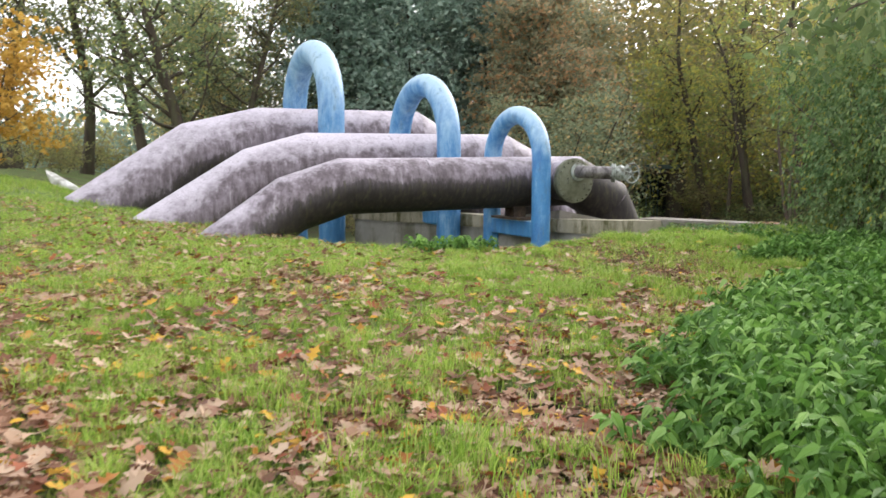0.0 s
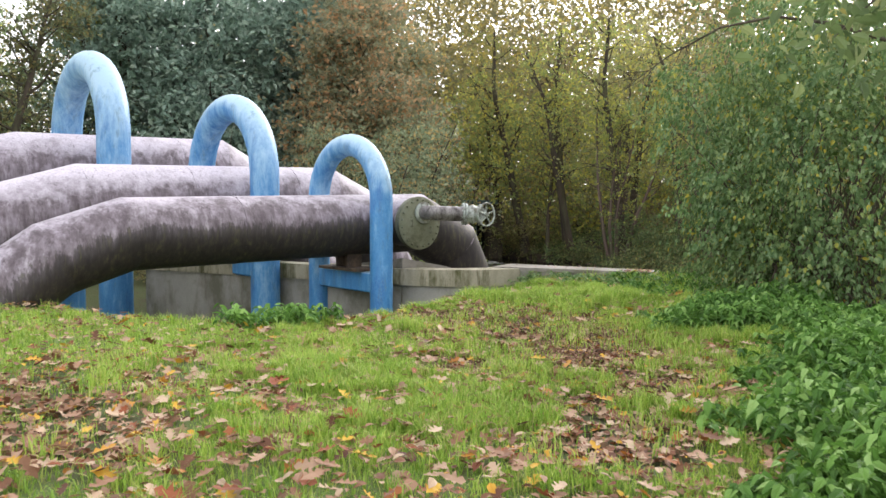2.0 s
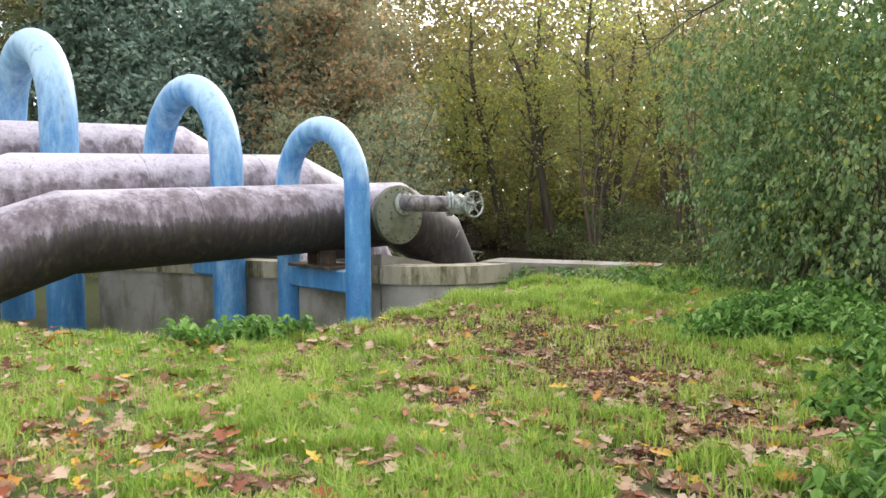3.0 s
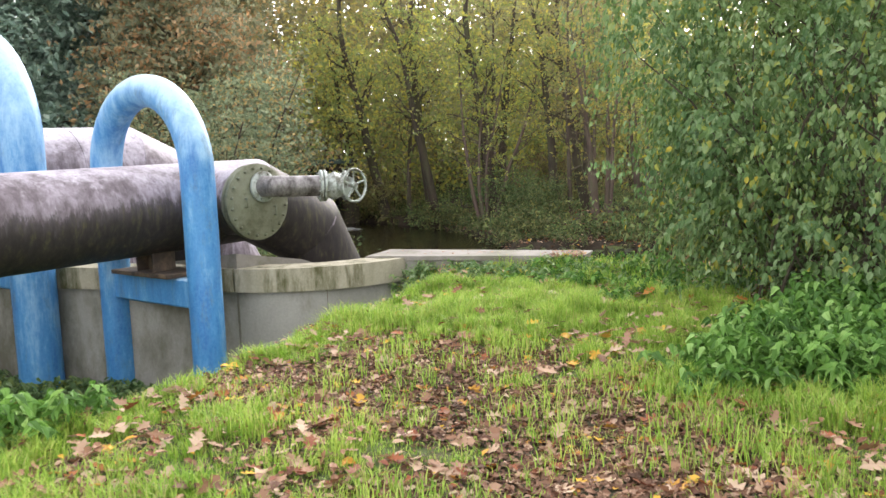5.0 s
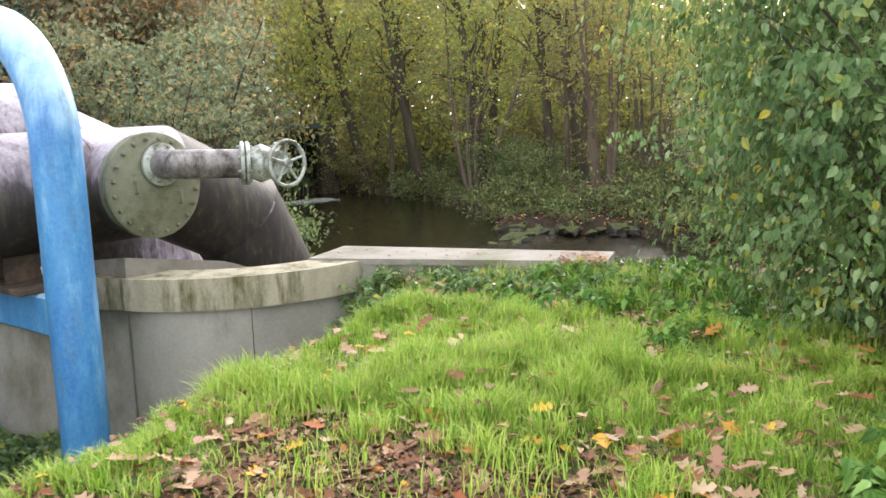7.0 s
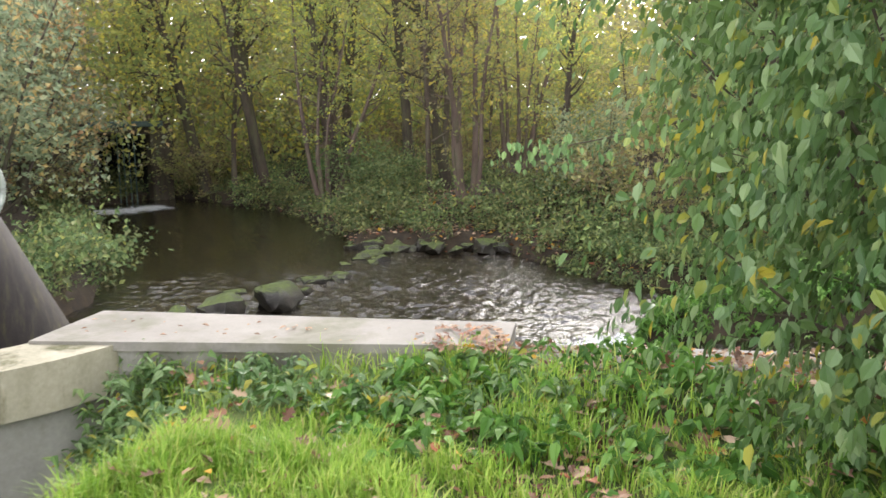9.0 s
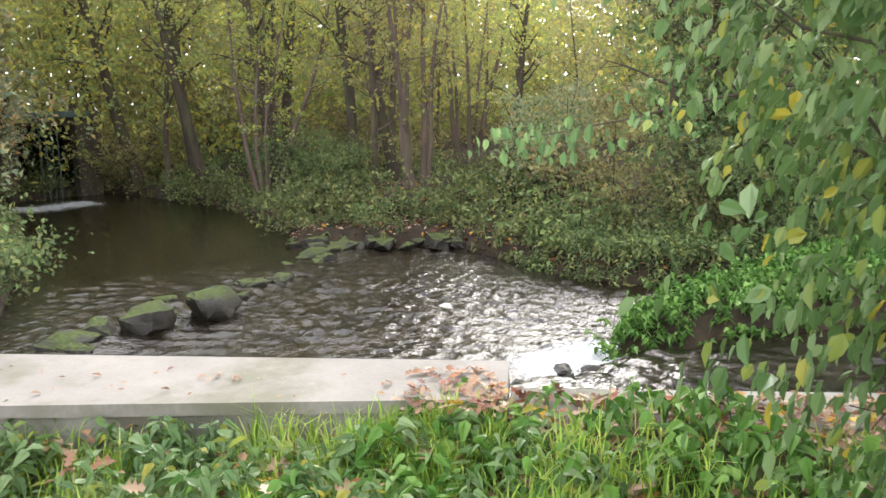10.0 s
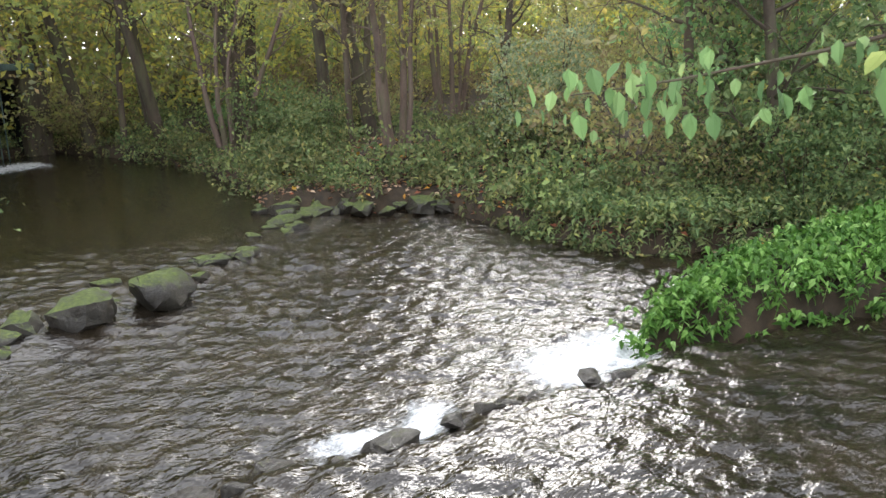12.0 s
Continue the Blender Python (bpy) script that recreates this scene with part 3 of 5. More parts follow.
def big_pipe(i, line, radius, seams, label, coat):
    """A mitred steel pipe; line: (metres along, height of the axis)."""
    ob = thing("water_pipe", on_axis(i, line[0][0], line[0][1]), label, "pipe", "big pipes over the basin")
    inv = ob.matrix_basis.inverted()
    pts = [on_axis(i, s, z) for s, z in line]
    for k in range(len(pts) - 1):
        b = Build()
        cuts = []
        n = 48
        for e_ in (k, k + 1):
            q = pts[e_]
            way = (pts[k + 1] - pts[k]).normalized()
            prev = (q - pts[e_ - 1]).normalized() if e_ else way
            nxt = (pts[e_ + 1] - q).normalized() if e_ + 1 < len(pts) else way
            cut = (prev + nxt).normalized()
            up = N.cross(way)
            loop = []
            for j in range(n):
                w = 2 * math.pi * j / n
                r0 = (N * math.cos(w) + up * math.sin(w)) * radius
                loop.append(inv @ (q + r0 - way * (r0.dot(cut) / way.dot(cut))))
            cuts.append(loop)
        b.v = [tuple(q) for q in cuts[0] + cuts[1]]
        b.f = [(j, (j + 1) % n, n + (j + 1) % n, n + j) for j in range(n)]
        if k in (0, len(pts) - 2):
            b.f.append(tuple(range(n)) if k == 0 else tuple(range(n, 2 * n))[::-1])
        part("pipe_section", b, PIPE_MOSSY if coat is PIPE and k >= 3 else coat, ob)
        if k:
            q, way = pts[k], ((pts[k] - pts[k - 1]).normalized() + (pts[k + 1] - pts[k]).normalized()).normalized()
            part("weld_seam", Build().tube([inv @ (q + way * t) for t in (-0.012, 0.012)], radius * 1.006, 48), coat, ob)
    for s in seams:
        z = np.interp(s, [q[0] for q in line], [q[1] for q in line])
        part("weld_seam", Build().tube([inv @ (on_axis(i, s + t, z)) for t in (-0.015, 0.015)], radius + 0.006, 48), coat, ob)
    return ob


R1, R2, R3 = 0.53, 0.72, 0.88
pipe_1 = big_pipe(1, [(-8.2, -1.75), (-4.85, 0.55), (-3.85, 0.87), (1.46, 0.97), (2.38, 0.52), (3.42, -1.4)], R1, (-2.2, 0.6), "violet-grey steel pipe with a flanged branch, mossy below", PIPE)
pipe_2 = big_pipe(2, [(-8.5, -1.85), (-4.0, 0.95), (-2.85, 1.28), (2.1, 1.36), (3.0, 0.95), (4.6, -1.6)], R2, (-1.0, 1.2), "violet-grey steel pipe, pale on top from bleaching and painted sky sheen", PIPE_PALE)
pipe_3 = big_pipe(3, [(-8.2, -1.9), (-3.1, 1.5), (-1.4, 1.92), (2.9, 1.98), (3.9, 1.45), (6.4, -1.6)], R3, (0.4, 1.9), "thick violet-grey steel pipe, pale on top from bleaching and painted sky sheen", PIPE_PALE)


# ---- blue supports ----
def support(i, span, tube_r, top, base, beam_z, label):
    """An inverted U of blue tube that straddles a pipe, with a beam between its legs."""
    mid = AXIS[i]
    ob = thing("pipe_support", (mid.x, mid.y, base), label, "pipe support", "blue pipe supports")
    r = span / 2
    line = [N * r, N * r + Vector((0, 0, top - tube_r - r - base))]
    line += [N * (r * math.cos(w)) + Vector((0, 0, top - tube_r - r - base + r * math.sin(w))) for w in np.linspace(0.12, math.pi - 0.12, 22)]
    line += [-N * r + Vector((0, 0, top - tube_r - r - base)), -N * r]
    part("arch_tube", Build().tube(line, tube_r, 28), BLUE, ob)
    ang = math.atan2(N.y, N.x)
    part("cross_beam", Build().box((span, tube_r * 1.1, 0.34), pose(0, 0, beam_z - base, 0, 0, math.degrees(ang))), BLUE, ob)
    part("saddle_plate", Build().box((span * 0.62, 0.5, 0.05), pose(0, 0, beam_z - base + 0.2, 0, 0, math.degrees(ang))), RUST, ob, "dark rusted saddle plate")
    for t in (-0.16, 0.16):
        part("saddle_rib", Build().box((0.04, 0.3, 0.26), Matrix.Translation(N * t + Vector((0, 0, beam_z - base + 0.33))) @ pose(0, 0, 0, 0, 0, math.degrees(ang))), RUST, ob)
    part("saddle_web", Build().box((0.34, 0.04, 0.26), pose(0, 0, beam_z - base + 0.33, 0, 0, math.degrees(ang))), RUST, ob)
    return ob


support(1, 1.9, 0.19, 2.52, -1.5, 0.0, "faded blue tubular steel arch over the pipe")
support(2, 2.7, 0.27, 3.45, -1.6, 0.1, "faded blue tubular steel arch over the middle pipe")
support(3, 3.1, 0.34, 4.65, -1.6, 0.3, "tall faded blue tubular steel arch over the pipe")


# ---- basin and stream wall ----
def basin():
    ob = thing("basin", (BASIN[0], BASIN[1], -2.2), "weathered concrete basin with a mossy rounded rim", "basin", kind="structure")
    inv = ob.matrix_basis.inverted()
    out, inn = [], []
    for ang in np.linspace(225, 300, 22):
        w = radians(ang)
        out.append((math.cos(w) * 1.75, math.sin(w) * 1.75))
        inn.append((math.cos(w) * 1.3, math.sin(w) * 1.3))
    part("round_wall", Build().ring([(q[0] * 0.965, q[1] * 0.965) for q in out], inn, 2.12, 0.2), CONCRETE, ob, smooth=30)
    part("rim", Build().ring(out, [(q[0] * 0.98, q[1] * 0.98) for q in inn], 2.4, 2.12), RIM, ob, "mossy concrete rim", smooth=30)
    for ang in (262,):
        w = radians(ang)
        part("joint", Build().box((0.008, 0.006, 1.9), Matrix.Translation((math.cos(w) * 1.687, math.sin(w) * 1.687, 1.16)) @ pose(0, 0, 0, 0, 0, ang)), RUST, ob, "dark shutter joint")
    a0 = Vector((2.35 - BASIN[0], 17.0 - BASIN[1], 0))
    b0 = Vector((-2.3 - BASIN[0], 21.3 - BASIN[1], 0))
    part("straight_wall", Build().ring([a0 + W * 0.045, b0 + W * 0.045], [a0 + W * 0.4, b0 + W * 0.4], 2.12, 0.2), CONCRETE, ob, smooth=30)
    part("rim", Build().ring([a0 - W * 0.015, b0 - W * 0.015], [a0 + W * 0.44, b0 + W * 0.44], 2.398, 2.122), RIM, ob, smooth=30)
    return ob


basin()


def stream_wall():
    ob = thing("stream_wall", (4.4, 17.0, -2.2), "pale concrete wall top along the stream bank", "wall", kind="structure")
    a0, b0 = Vector((0.05, 0.42, 0)), Vector((2.02, -1.5, 0))
    part("wall_body", Build().ring([a0 - W * 0.6, b0 - W * 0.36], [a0 + W * 0.11, b0 + W * 0.11], 2.36, 0.0), CONCRETE, ob, smooth=30)
    part("wall_top", Build().ring([a0 - W * 0.63, b0 - W * 0.38], [a0 + W * 0.14, b0 + W * 0.14], 2.42, 2.365), COPING, ob, "pale worn concrete top", smooth=30)
    c0, d0 = b0 + U * 0.01, b0 + U * 3.2
    part("low_wall", Build().ring([c0 - W * 0.36, d0 - W * 0.3], [c0 + W * 0.1, d0 + W * 0.1], 2.3, 0.0), CONCRETE, ob, "lower worn concrete edge", smooth=30)
    return ob


stream_wall()


# ---- branch, blind flange and valve ----
def flange_assembly():
    """The tee branch of the front pipe, closed by a bolted blind flange."""
    s0 = 0.86
    at = on_axis(1, s0, 0.985, 0.0)
    inv = pipe_1.matrix_basis.inverted()
    m = inv @ Matrix.Translation(at)
    b = Build().tube([m @ (N * 0.3), m @ (N * 0.78)], 0.41, 40)
    part("branch", b, PIPE, pipe_1)
    part("branch_flange", Build().tube([m @ (N * 0.77), m @ (N * 0.79), m @ (N * 0.83), m @ (N * 0.84)], [0.44, 0.452, 0.452, 0.44], 48), FLANGE, pipe_1, "lichen-covered flange")
    blind = part("blind_flange", Build().tube([m @ (N * 0.845), m @ (N * 0.86), m @ (N * 0.9), m @ (N * 0.915)], [0.445, 0.458, 0.458, 0.438], 48), FLANGE, pipe_1, "grey-green lichen-covered blind flange")
    for j in range(20):
        w = 2 * math.pi * (j + 0.5) / 20
        off = D * (0.405 * math.cos(w)) + Vector((0, 0, 0.405 * math.sin(w)))
        part("bolt", Build().tube([m @ (off + N * 0.905), m @ (off + N * 0.937), m @ (off + N * 0.95)], [0.019, 0.019, 0.012], 6), FLANGE, blind, smooth=20)
    for sx, sz in ((-0.2, 0.0), (0.22, -0.12)):
        off = D * sx + Vector((0, 0, sz))
        line = [m @ (off + N * 0.91 + Vector((0, 0, 0.05))), m @ (off + N * 0.96 + Vector((0, 0, 0.05))), m @ (off + N * 0.96 - Vector((0, 0, 0.05))), m @ (off + N * 0.91 - Vector((0, 0, 0.05)))]
        part("lifting_eye", Build().tube(line, 0.011, 8), FLANGE, blind)
    return at


def bolted_ring(name, q, way, radius, width, parent, bolts=8):
    """A flange ring with bolts through it."""
    b = Build().tube([q - way * width, q - way * width * 0.7, q + way * width * 0.7, q + way * width], [radius * 0.96, radius, radius, radius * 0.96], 28)
    ob = part(name, b, VALVE, parent)
    side = way.cross(Vector((0, 0, 1))).normalized()
    up = side.cross(way)
    for j in range(bolts):
        w = 2 * math.pi * (j + 0.5) / bolts
        off = (side * math.cos(w) + up * math.sin(w)) * radius * 0.84
        part("bolt", Build().tube([q + off - way * (width + 0.022), q + off + way * (width + 0.022)], 0.011, 6), VALVE, ob, smooth=20)
    return ob


def gate_valve():
    """A drain valve on a bent stub out of the blind flange, with its hand wheel."""
    at = flange_assembly() + N * 0.915 + D * 0.05 + Vector((0, 0, 0.18))
    ob = thing("gate_valve", at, "weathered pale grey gate valve with a spoked hand wheel", "valve")
    run = (N * 0.58 + D * 0.81 - Vector((0, 0, 0.03))).normalized()
    p0 = Vector((0, 0, 0))
    line = [p0, p0 + N * 0.1]
    for w in np.linspace(0.15, 1.0, 6):
        line.append(line[-1] + (N * (1 - w) + run * w).normalized() * 0.04)
    bend = line[-1]
    line.append(bend + run * 0.42)
    part("stub_pipe", Build().tube(line, 0.125, 28), STEEL, ob, "stained steel pipe stub")
    bolted_ring("collar", p0 + N * 0.035, N, 0.185, 0.02, ob)
    end = line[-1]
    bolted_ring("flange", end + run * 0.0, run, 0.19, 0.018, ob)
    bolted_ring("flange", end + run * 0.045, run, 0.19, 0.018, ob)
    part("valve_body", Build().tube([end + run * t for t in (0.06, 0.1, 0.16, 0.22, 0.27)], [0.125, 0.145, 0.17, 0.145, 0.125], 20), VALVE, ob)
    bolted_ring("flange", end + run * 0.29, run, 0.18, 0.02, ob)
    mid = end + run * 0.19
    part("bonnet", Build().tube([mid + N * t for t in (0.05, 0.12, 0.17, 0.19, 0.2)], [0.12, 0.1, 0.075, 0.11, 0.11], 18), VALVE, ob)
    part("stem", Build().tube([mid + N * 0.2, mid + N * 0.33], 0.02, 10), STEEL, ob)
    hub = mid + N * 0.3
    side = D
    up = Vector((0, 0, 1))
    loop = [hub + (side * math.cos(w) + up * math.sin(w)) * 0.192 for w in np.linspace(0, 2 * math.pi, 37)]
    wheel = part("hand_wheel", Build().tube(loop, 0.0165, 10, caps=False), VALVE, ob, "pale grey spoked hand wheel")
    part("hub", Build().tube([hub - N * 0.03, hub - N * 0.02, hub + N * 0.02, hub + N * 0.03], [0.034, 0.042, 0.042, 0.034], 16), VALVE, wheel)
    for j in range(5):
        w = 2 * math.pi * j / 5 + 0.3
        v = side * math.cos(w) + up * math.sin(w)
        part("spoke", Build().tube([hub + v * 0.03 - N * 0.015, hub + v * 0.12 - N * 0.012, hub + v * 0.19], [0.014, 0.012, 0.011], 8), VALVE, wheel)
    return ob


gate_valve()


# ---- concrete chute inside the basin ----
def chute():
    at = on_axis(1, 0.75, -0.6)
    ob = thing("concrete_saddle", at, "pale curved concrete block under the down pipe", "concrete block")
    b = Build()
    top, low = [], []
    for t in np.linspace(0, 1, 14):
        s = -0.15 + 1.65 * t
        z = 0.98 - 0.30 * t - 0.55 * max(0, t - 0.62) ** 1.3
        top.append((s, z))
    n = len(top)
    for off in (0.75, -0.75):
        for s, z in top:
            b.v.append(tuple(D * s + N * off + Vector((0, 0, z - 0.18 * (off < 0)))))
        for s, z in top:
            b.v.append(tuple(D * s + N * off + Vector((0, 0, -0.9))))
    for i in range(n - 1):
        b.f += [(i, i + 1, n + i + 1, n + i), (2 * n + i + 1, 2 * n + i, 3 * n + i, 3 * n + i + 1), (i + 1, i, 2 * n + i, 2 * n + i + 1)]
    b.f += [(0, n, 3 * n, 2 * n), (n - 1, 3 * n - 1, 4 * n - 1, 2 * n - 1)]
    part("block", b, COPING, ob)


chute()


# ---- plants: makers ----
def branch_path(rng, start, way, length, steps, wander, rise):
    pts, w = [Vector(start)], Vector(way).normalized()
    for _ in range(steps):
        w = (w + Vector(rng.normal(scale=wander, size=3)) + Vector((0, 0, rise))).normalized()
        pts.append(pts[-1] + w * (length / steps))
    return pts


def tree_parts(seed, high, girth, stems=1, fan=0.15, first=0.3, limbs=12, reach=0.3, rise=0.12, leaves=3000, leaf=0.16, spread=0.5, shape="leaf", droop=0.3):
    """Wood and crown of one tree, its foot at the origin."""
    rng = np.random.default_rng(seed)
    wood, centres = Build(), []
    for k in range(stems):
        ang = 2 * math.pi * (k + rng.uniform(0, 0.6)) / stems
        way = Vector((math.cos(ang) * fan, math.sin(ang) * fan, 1)) if stems > 1 else Vector((rng.normal(0, 0.05), rng.normal(0, 0.05), 1))
        h = high * rng.uniform(0.75, 1.05) if stems > 1 else high
        foot = Vector((math.cos(ang), math.sin(ang), 0)) * (girth * 1.2 if stems > 1 else 0) + Vector((0, 0, -0.4))
        path = branch_path(rng, foot, way, h, 9, 0.05, 0.03)
        g = girth * (rng.uniform(0.5, 0.9) if stems > 1 else 1)
        wood.tube(path, [g * (1.35 if i == 0 else 1 - 0.085 * i) for i in range(10)], 8)
        for j in range(limbs):
            f = first + (0.97 - first) * (j + rng.uniform(0, 1)) / limbs
            i = min(int(f * 9), 8)
            q = path[i].lerp(path[i + 1], f * 9 - i)
            a1 = rng.uniform(0, 2 * math.pi)
            size = high * reach * (1.15 - 0.75 * f) * rng.uniform(0.7, 1.2)
            limb = branch_path(rng, q, (math.cos(a1), math.sin(a1), rng.uniform(0.15, 0.8)), size, 5, 0.16, rise)
            g1 = g * 0.36 * (1.1 - 0.6 * f)
            wood.tube(limb, [g1 * (1 - 0.17 * m) for m in range(6)], 4, caps=False)
            for _ in range(3):
                m = rng.integers(2, 5)
                v = limb[m] - limb[m - 1]
                twig = branch_path(rng, limb[m], v.normalized() + Vector(rng.normal(scale=0.6, size=3)), size * 0.5, 3, 0.2, 0.05)
                wood.tube(twig, [g1 * 0.4, g1 * 0.28, g1 * 0.18, g1 * 0.08], 3, caps=False)
                centres += twig[1:]
            centres += limb[3:]
    c = np.array([tuple(q) for q in centres])
    sprays = max(leaves // 16, 1)
    mid = c[rng.integers(0, len(c), sprays)] + rng.normal(scale=(spread, spread, spread * 0.7), size=(sprays, 3))
    slope = rng.normal(scale=0.35, size=(sprays, 2))
    own = rng.integers(0, sprays, leaves)
    off = rng.normal(scale=(leaf * 1.7, leaf * 1.7, leaf * 0.5), size=(leaves, 3)) * rng.uniform(0.6, 1.5, (sprays, 1))[own]
    off[:, 2] += (off[:, :2] * slope[own]).sum(1)
    crown = Build().leaves(mid[own] + off, leaf, shape, droop, seed)
    return wood, crown


def tree_kind(name, label, category, group, bark, foliage, **how):
    """A first tree of a kind, far below the ground's horizon until it is copied into place."""
    wood, crown = tree_parts(**how)
    ob = thing(name, (0, 0, 0), label, category, group)
    part("trunk", wood, bark, ob, smooth=60)
    part("crown", crown, foliage, ob, smooth=None)
    return ob


def plant_all(first, spots):
    """Put the first of a kind at the first spot and copies at the rest; spots: x, y, size, turn."""
    for k, (x, y, size, turn) in enumerate(spots):
        m = pose(x, y, h1(x, y) - 0.05, 0, 0, turn) @ Matrix.Diagonal((size, size, size, 1))
        if k == 0:
            first.matrix_basis = m
        else:
            ob = copy_thing(first, m)
            ob.matrix_basis = m


# ---- trees ----
rs = np.random.default_rng(5)
dark_tree = tree_kind("tree", "dark blue-green dense broadleaf tree", "tree", "dark trees behind the pipes", BARK, DEEP, seed=11, high=11.5, girth=0.28, first=0.1, limbs=36, reach=0.32, leaves=17000, leaf=0.25, spread=0.55)
plant_all(dark_tree, [(-1.6, 37.5, 1.0, 0), (-4.2, 39.5, 1.0, 140), (1.6, 41.5, 1.0, 250)])
oak_tree = tree_kind("oak_tree", "oak tree with orange-brown autumn leaves", "tree", "oaks by the stream", BARK, OAK, seed=12, high=10, girth=0.22, first=0.12, limbs=28, reach=0.32, leaves=11000, leaf=0.2, spread=0.5)
plant_all(oak_tree, [(3.6, 34.0, 0.9, 20), (7.5, 42.0, 1.05, 100), (4.8, 37.5, 1.1, 160), (-13.0, 46.0, 1.1, 80)])
grey_tree = tree_kind("willow_shrub", "silver-green shrubby tree leaning over the water", "tree", "shrubs by the pool", BARK, leaf_mat("silver_leaves", [(0.0, lin("64735a")), (0.45, lin("8c9a78")), (0.8, lin("afb48e")), (0.9, lin("c2a468")), (1.0, lin("d8b070"))], 0.45, varied=True), seed=13, high=6.0, girth=0.1, stems=4, fan=0.35, first=0.15, limbs=10, reach=0.3, leaves=7000, leaf=0.14, spread=0.35)
plant_all(grey_tree, [(5.0, 31.6, 0.95, 0), (3.6, 29.6, 0.8, 90), (6.2, 37.5, 1.0, 30), (20.4, 23.0, 0.6, 60), (18.0, 26.6, 0.5, 200)])
tall_tree = tree_kind("tall_tree", "tall slender tree with thin green-brown foliage", "tree", "tall trees behind the lawn", BARK, leaf_mat("thin_green_leaves", [(0.0, lin("56644c")), (0.5, lin("7b8a66")), (0.9, lin("a8a468")), (1.0, lin("c8b660"))], 0.5, varied=True), seed=14, high=13.5, girth=0.27, first=0.25, limbs=26, reach=0.24, leaves=5000, leaf=0.17, spread=0.6)
# The last four, right of the stream, are added to block reflected sky.
plant_all(tall_tree, [(-11.76, 34.0, 1.0, 0), (-9.9, 32.4, 1.05, 70), (-15.8, 36.7, 1.0, 120), (-7.7, 37.2, 0.95, 250), (-17.8, 33.5, 1.0, 20), (-7.2, 43, 1.0, 200), (-20.5, 40, 1.1, 300), (-11.0, 47, 1.1, 30), (-24, 33, 0.95, 160), (-15, 50, 1.1, 90), (-5, 49, 1.1, 10), (-28, 44, 1.1, 20), (-8.6, 33.0, 0.8, 220), (24.0, 21.6, 0.75, 40), (26.8, 18.6, 0.8, 130), (22.0, 24.2, 0.65, 270), (30.0, 22.0, 0.85, 10)])
slim_tree = tree_kind("slim_tree", "slender bare-stemmed tree with sparse yellowing leaves", "tree", "slender trees across the stream", BARK_PALE, HAZEL, seed=15, high=10.5, girth=0.12, first=0.22, limbs=20, reach=0.2, leaves=2300, leaf=0.16, spread=0.6)
spots = [(14.5, 42.0, 1.0, 0), (15.8, 36.5, 1.0, 50), (17.2, 39.0, 1.0, 90), (18.5, 33.8, 1.0, 10)]
tries = 0
while len(spots) < 50 and tries < 5000:
    tries += 1
    x, y = rs.uniform(10, 46), rs.uniform(14, 58)
    if float(stream_distance(np.array([x]), np.array([y]))[0]) < -1.8 and (x - 4.5) * W.x + (y - 17.4) * W.y > 12.5 and not 38.5 < math.degrees(math.atan2(x - 5.0, y - 14.5)) < 54 and min(math.hypot(x - q[0], y - q[1]) for q in spots) > 1.7:
        spots.append((x, y, rs.uniform(0.75, 1.15) * (0.95 if math.degrees(math.atan2(x, y)) < 18 else 1.2 if math.degrees(math.atan2(x - 5.0, y - 14.5)) > 54 else 0.95 if math.degrees(math.atan2(x - 5.0, y - 14.5)) < 33 else 0.8), rs.uniform(0, 360)))
spots += [(22.0, 33.5, 0.5, 40), (24.5, 31.5, 0.5, 150), (27.0, 37.0, 0.6, 220), (24.0, 38.5, 0.6, 300), (30.0, 34.0, 0.6, 80)]
plant_all(slim_tree, spots)
coppice = tree_kind("coppiced_tree", "many-stemmed tree with bare reddish-brown stems on the bank", "tree", "coppiced trees across the stream", BARK_RED, OLIVE, seed=16, high=9.5, girth=0.15, stems=5, fan=0.2, first=0.3, limbs=9, reach=0.17, leaves=2400, leaf=0.13, spread=0.5)
plant_all(coppice, [(16.5, 29.8, 0.9, 0), (15.2, 35.6, 0.85, 100), (23.5, 26.4, 0.75, 200), (12.8, 48.5, 0.9, 260), (19.6, 31.5, 0.8, 150), (30.0, 27.0, 0.8, 80), (9.0, 46.5, 0.8, 310)])
# Added, mostly out of view, to cut the sky mirrored by the near water.
alder = tree_kind("alder_tree", "dense green alder added to keep sky off the near water", "tree", "alders on the far bank", BARK, ALDER, seed=22, high=10.5, girth=0.16, first=0.12, limbs=24, reach=0.27, leaves=6500, leaf=0.15, spread=0.5)
plant_all(alder, [(20.0, 20.2, 0.9, 80), (22.6, 17.8, 1.0, 160), (26.0, 14.5, 1.1, 250), (23.4, 21.0, 1.0, 300), (18.3, 21.5, 0.85, 20), (19.6, 23.6, 0.85, 140)])
leaning = tree_kind("leaning_tree", "leaning dark-stemmed tree with few leaves on the bank", "tree", "leaning trees by the pool", BARK, OLIVE, seed=20, high=10.5, girth=0.22, first=0.4, limbs=14, reach=0.2, leaves=1500, leaf=0.15, spread=0.5)
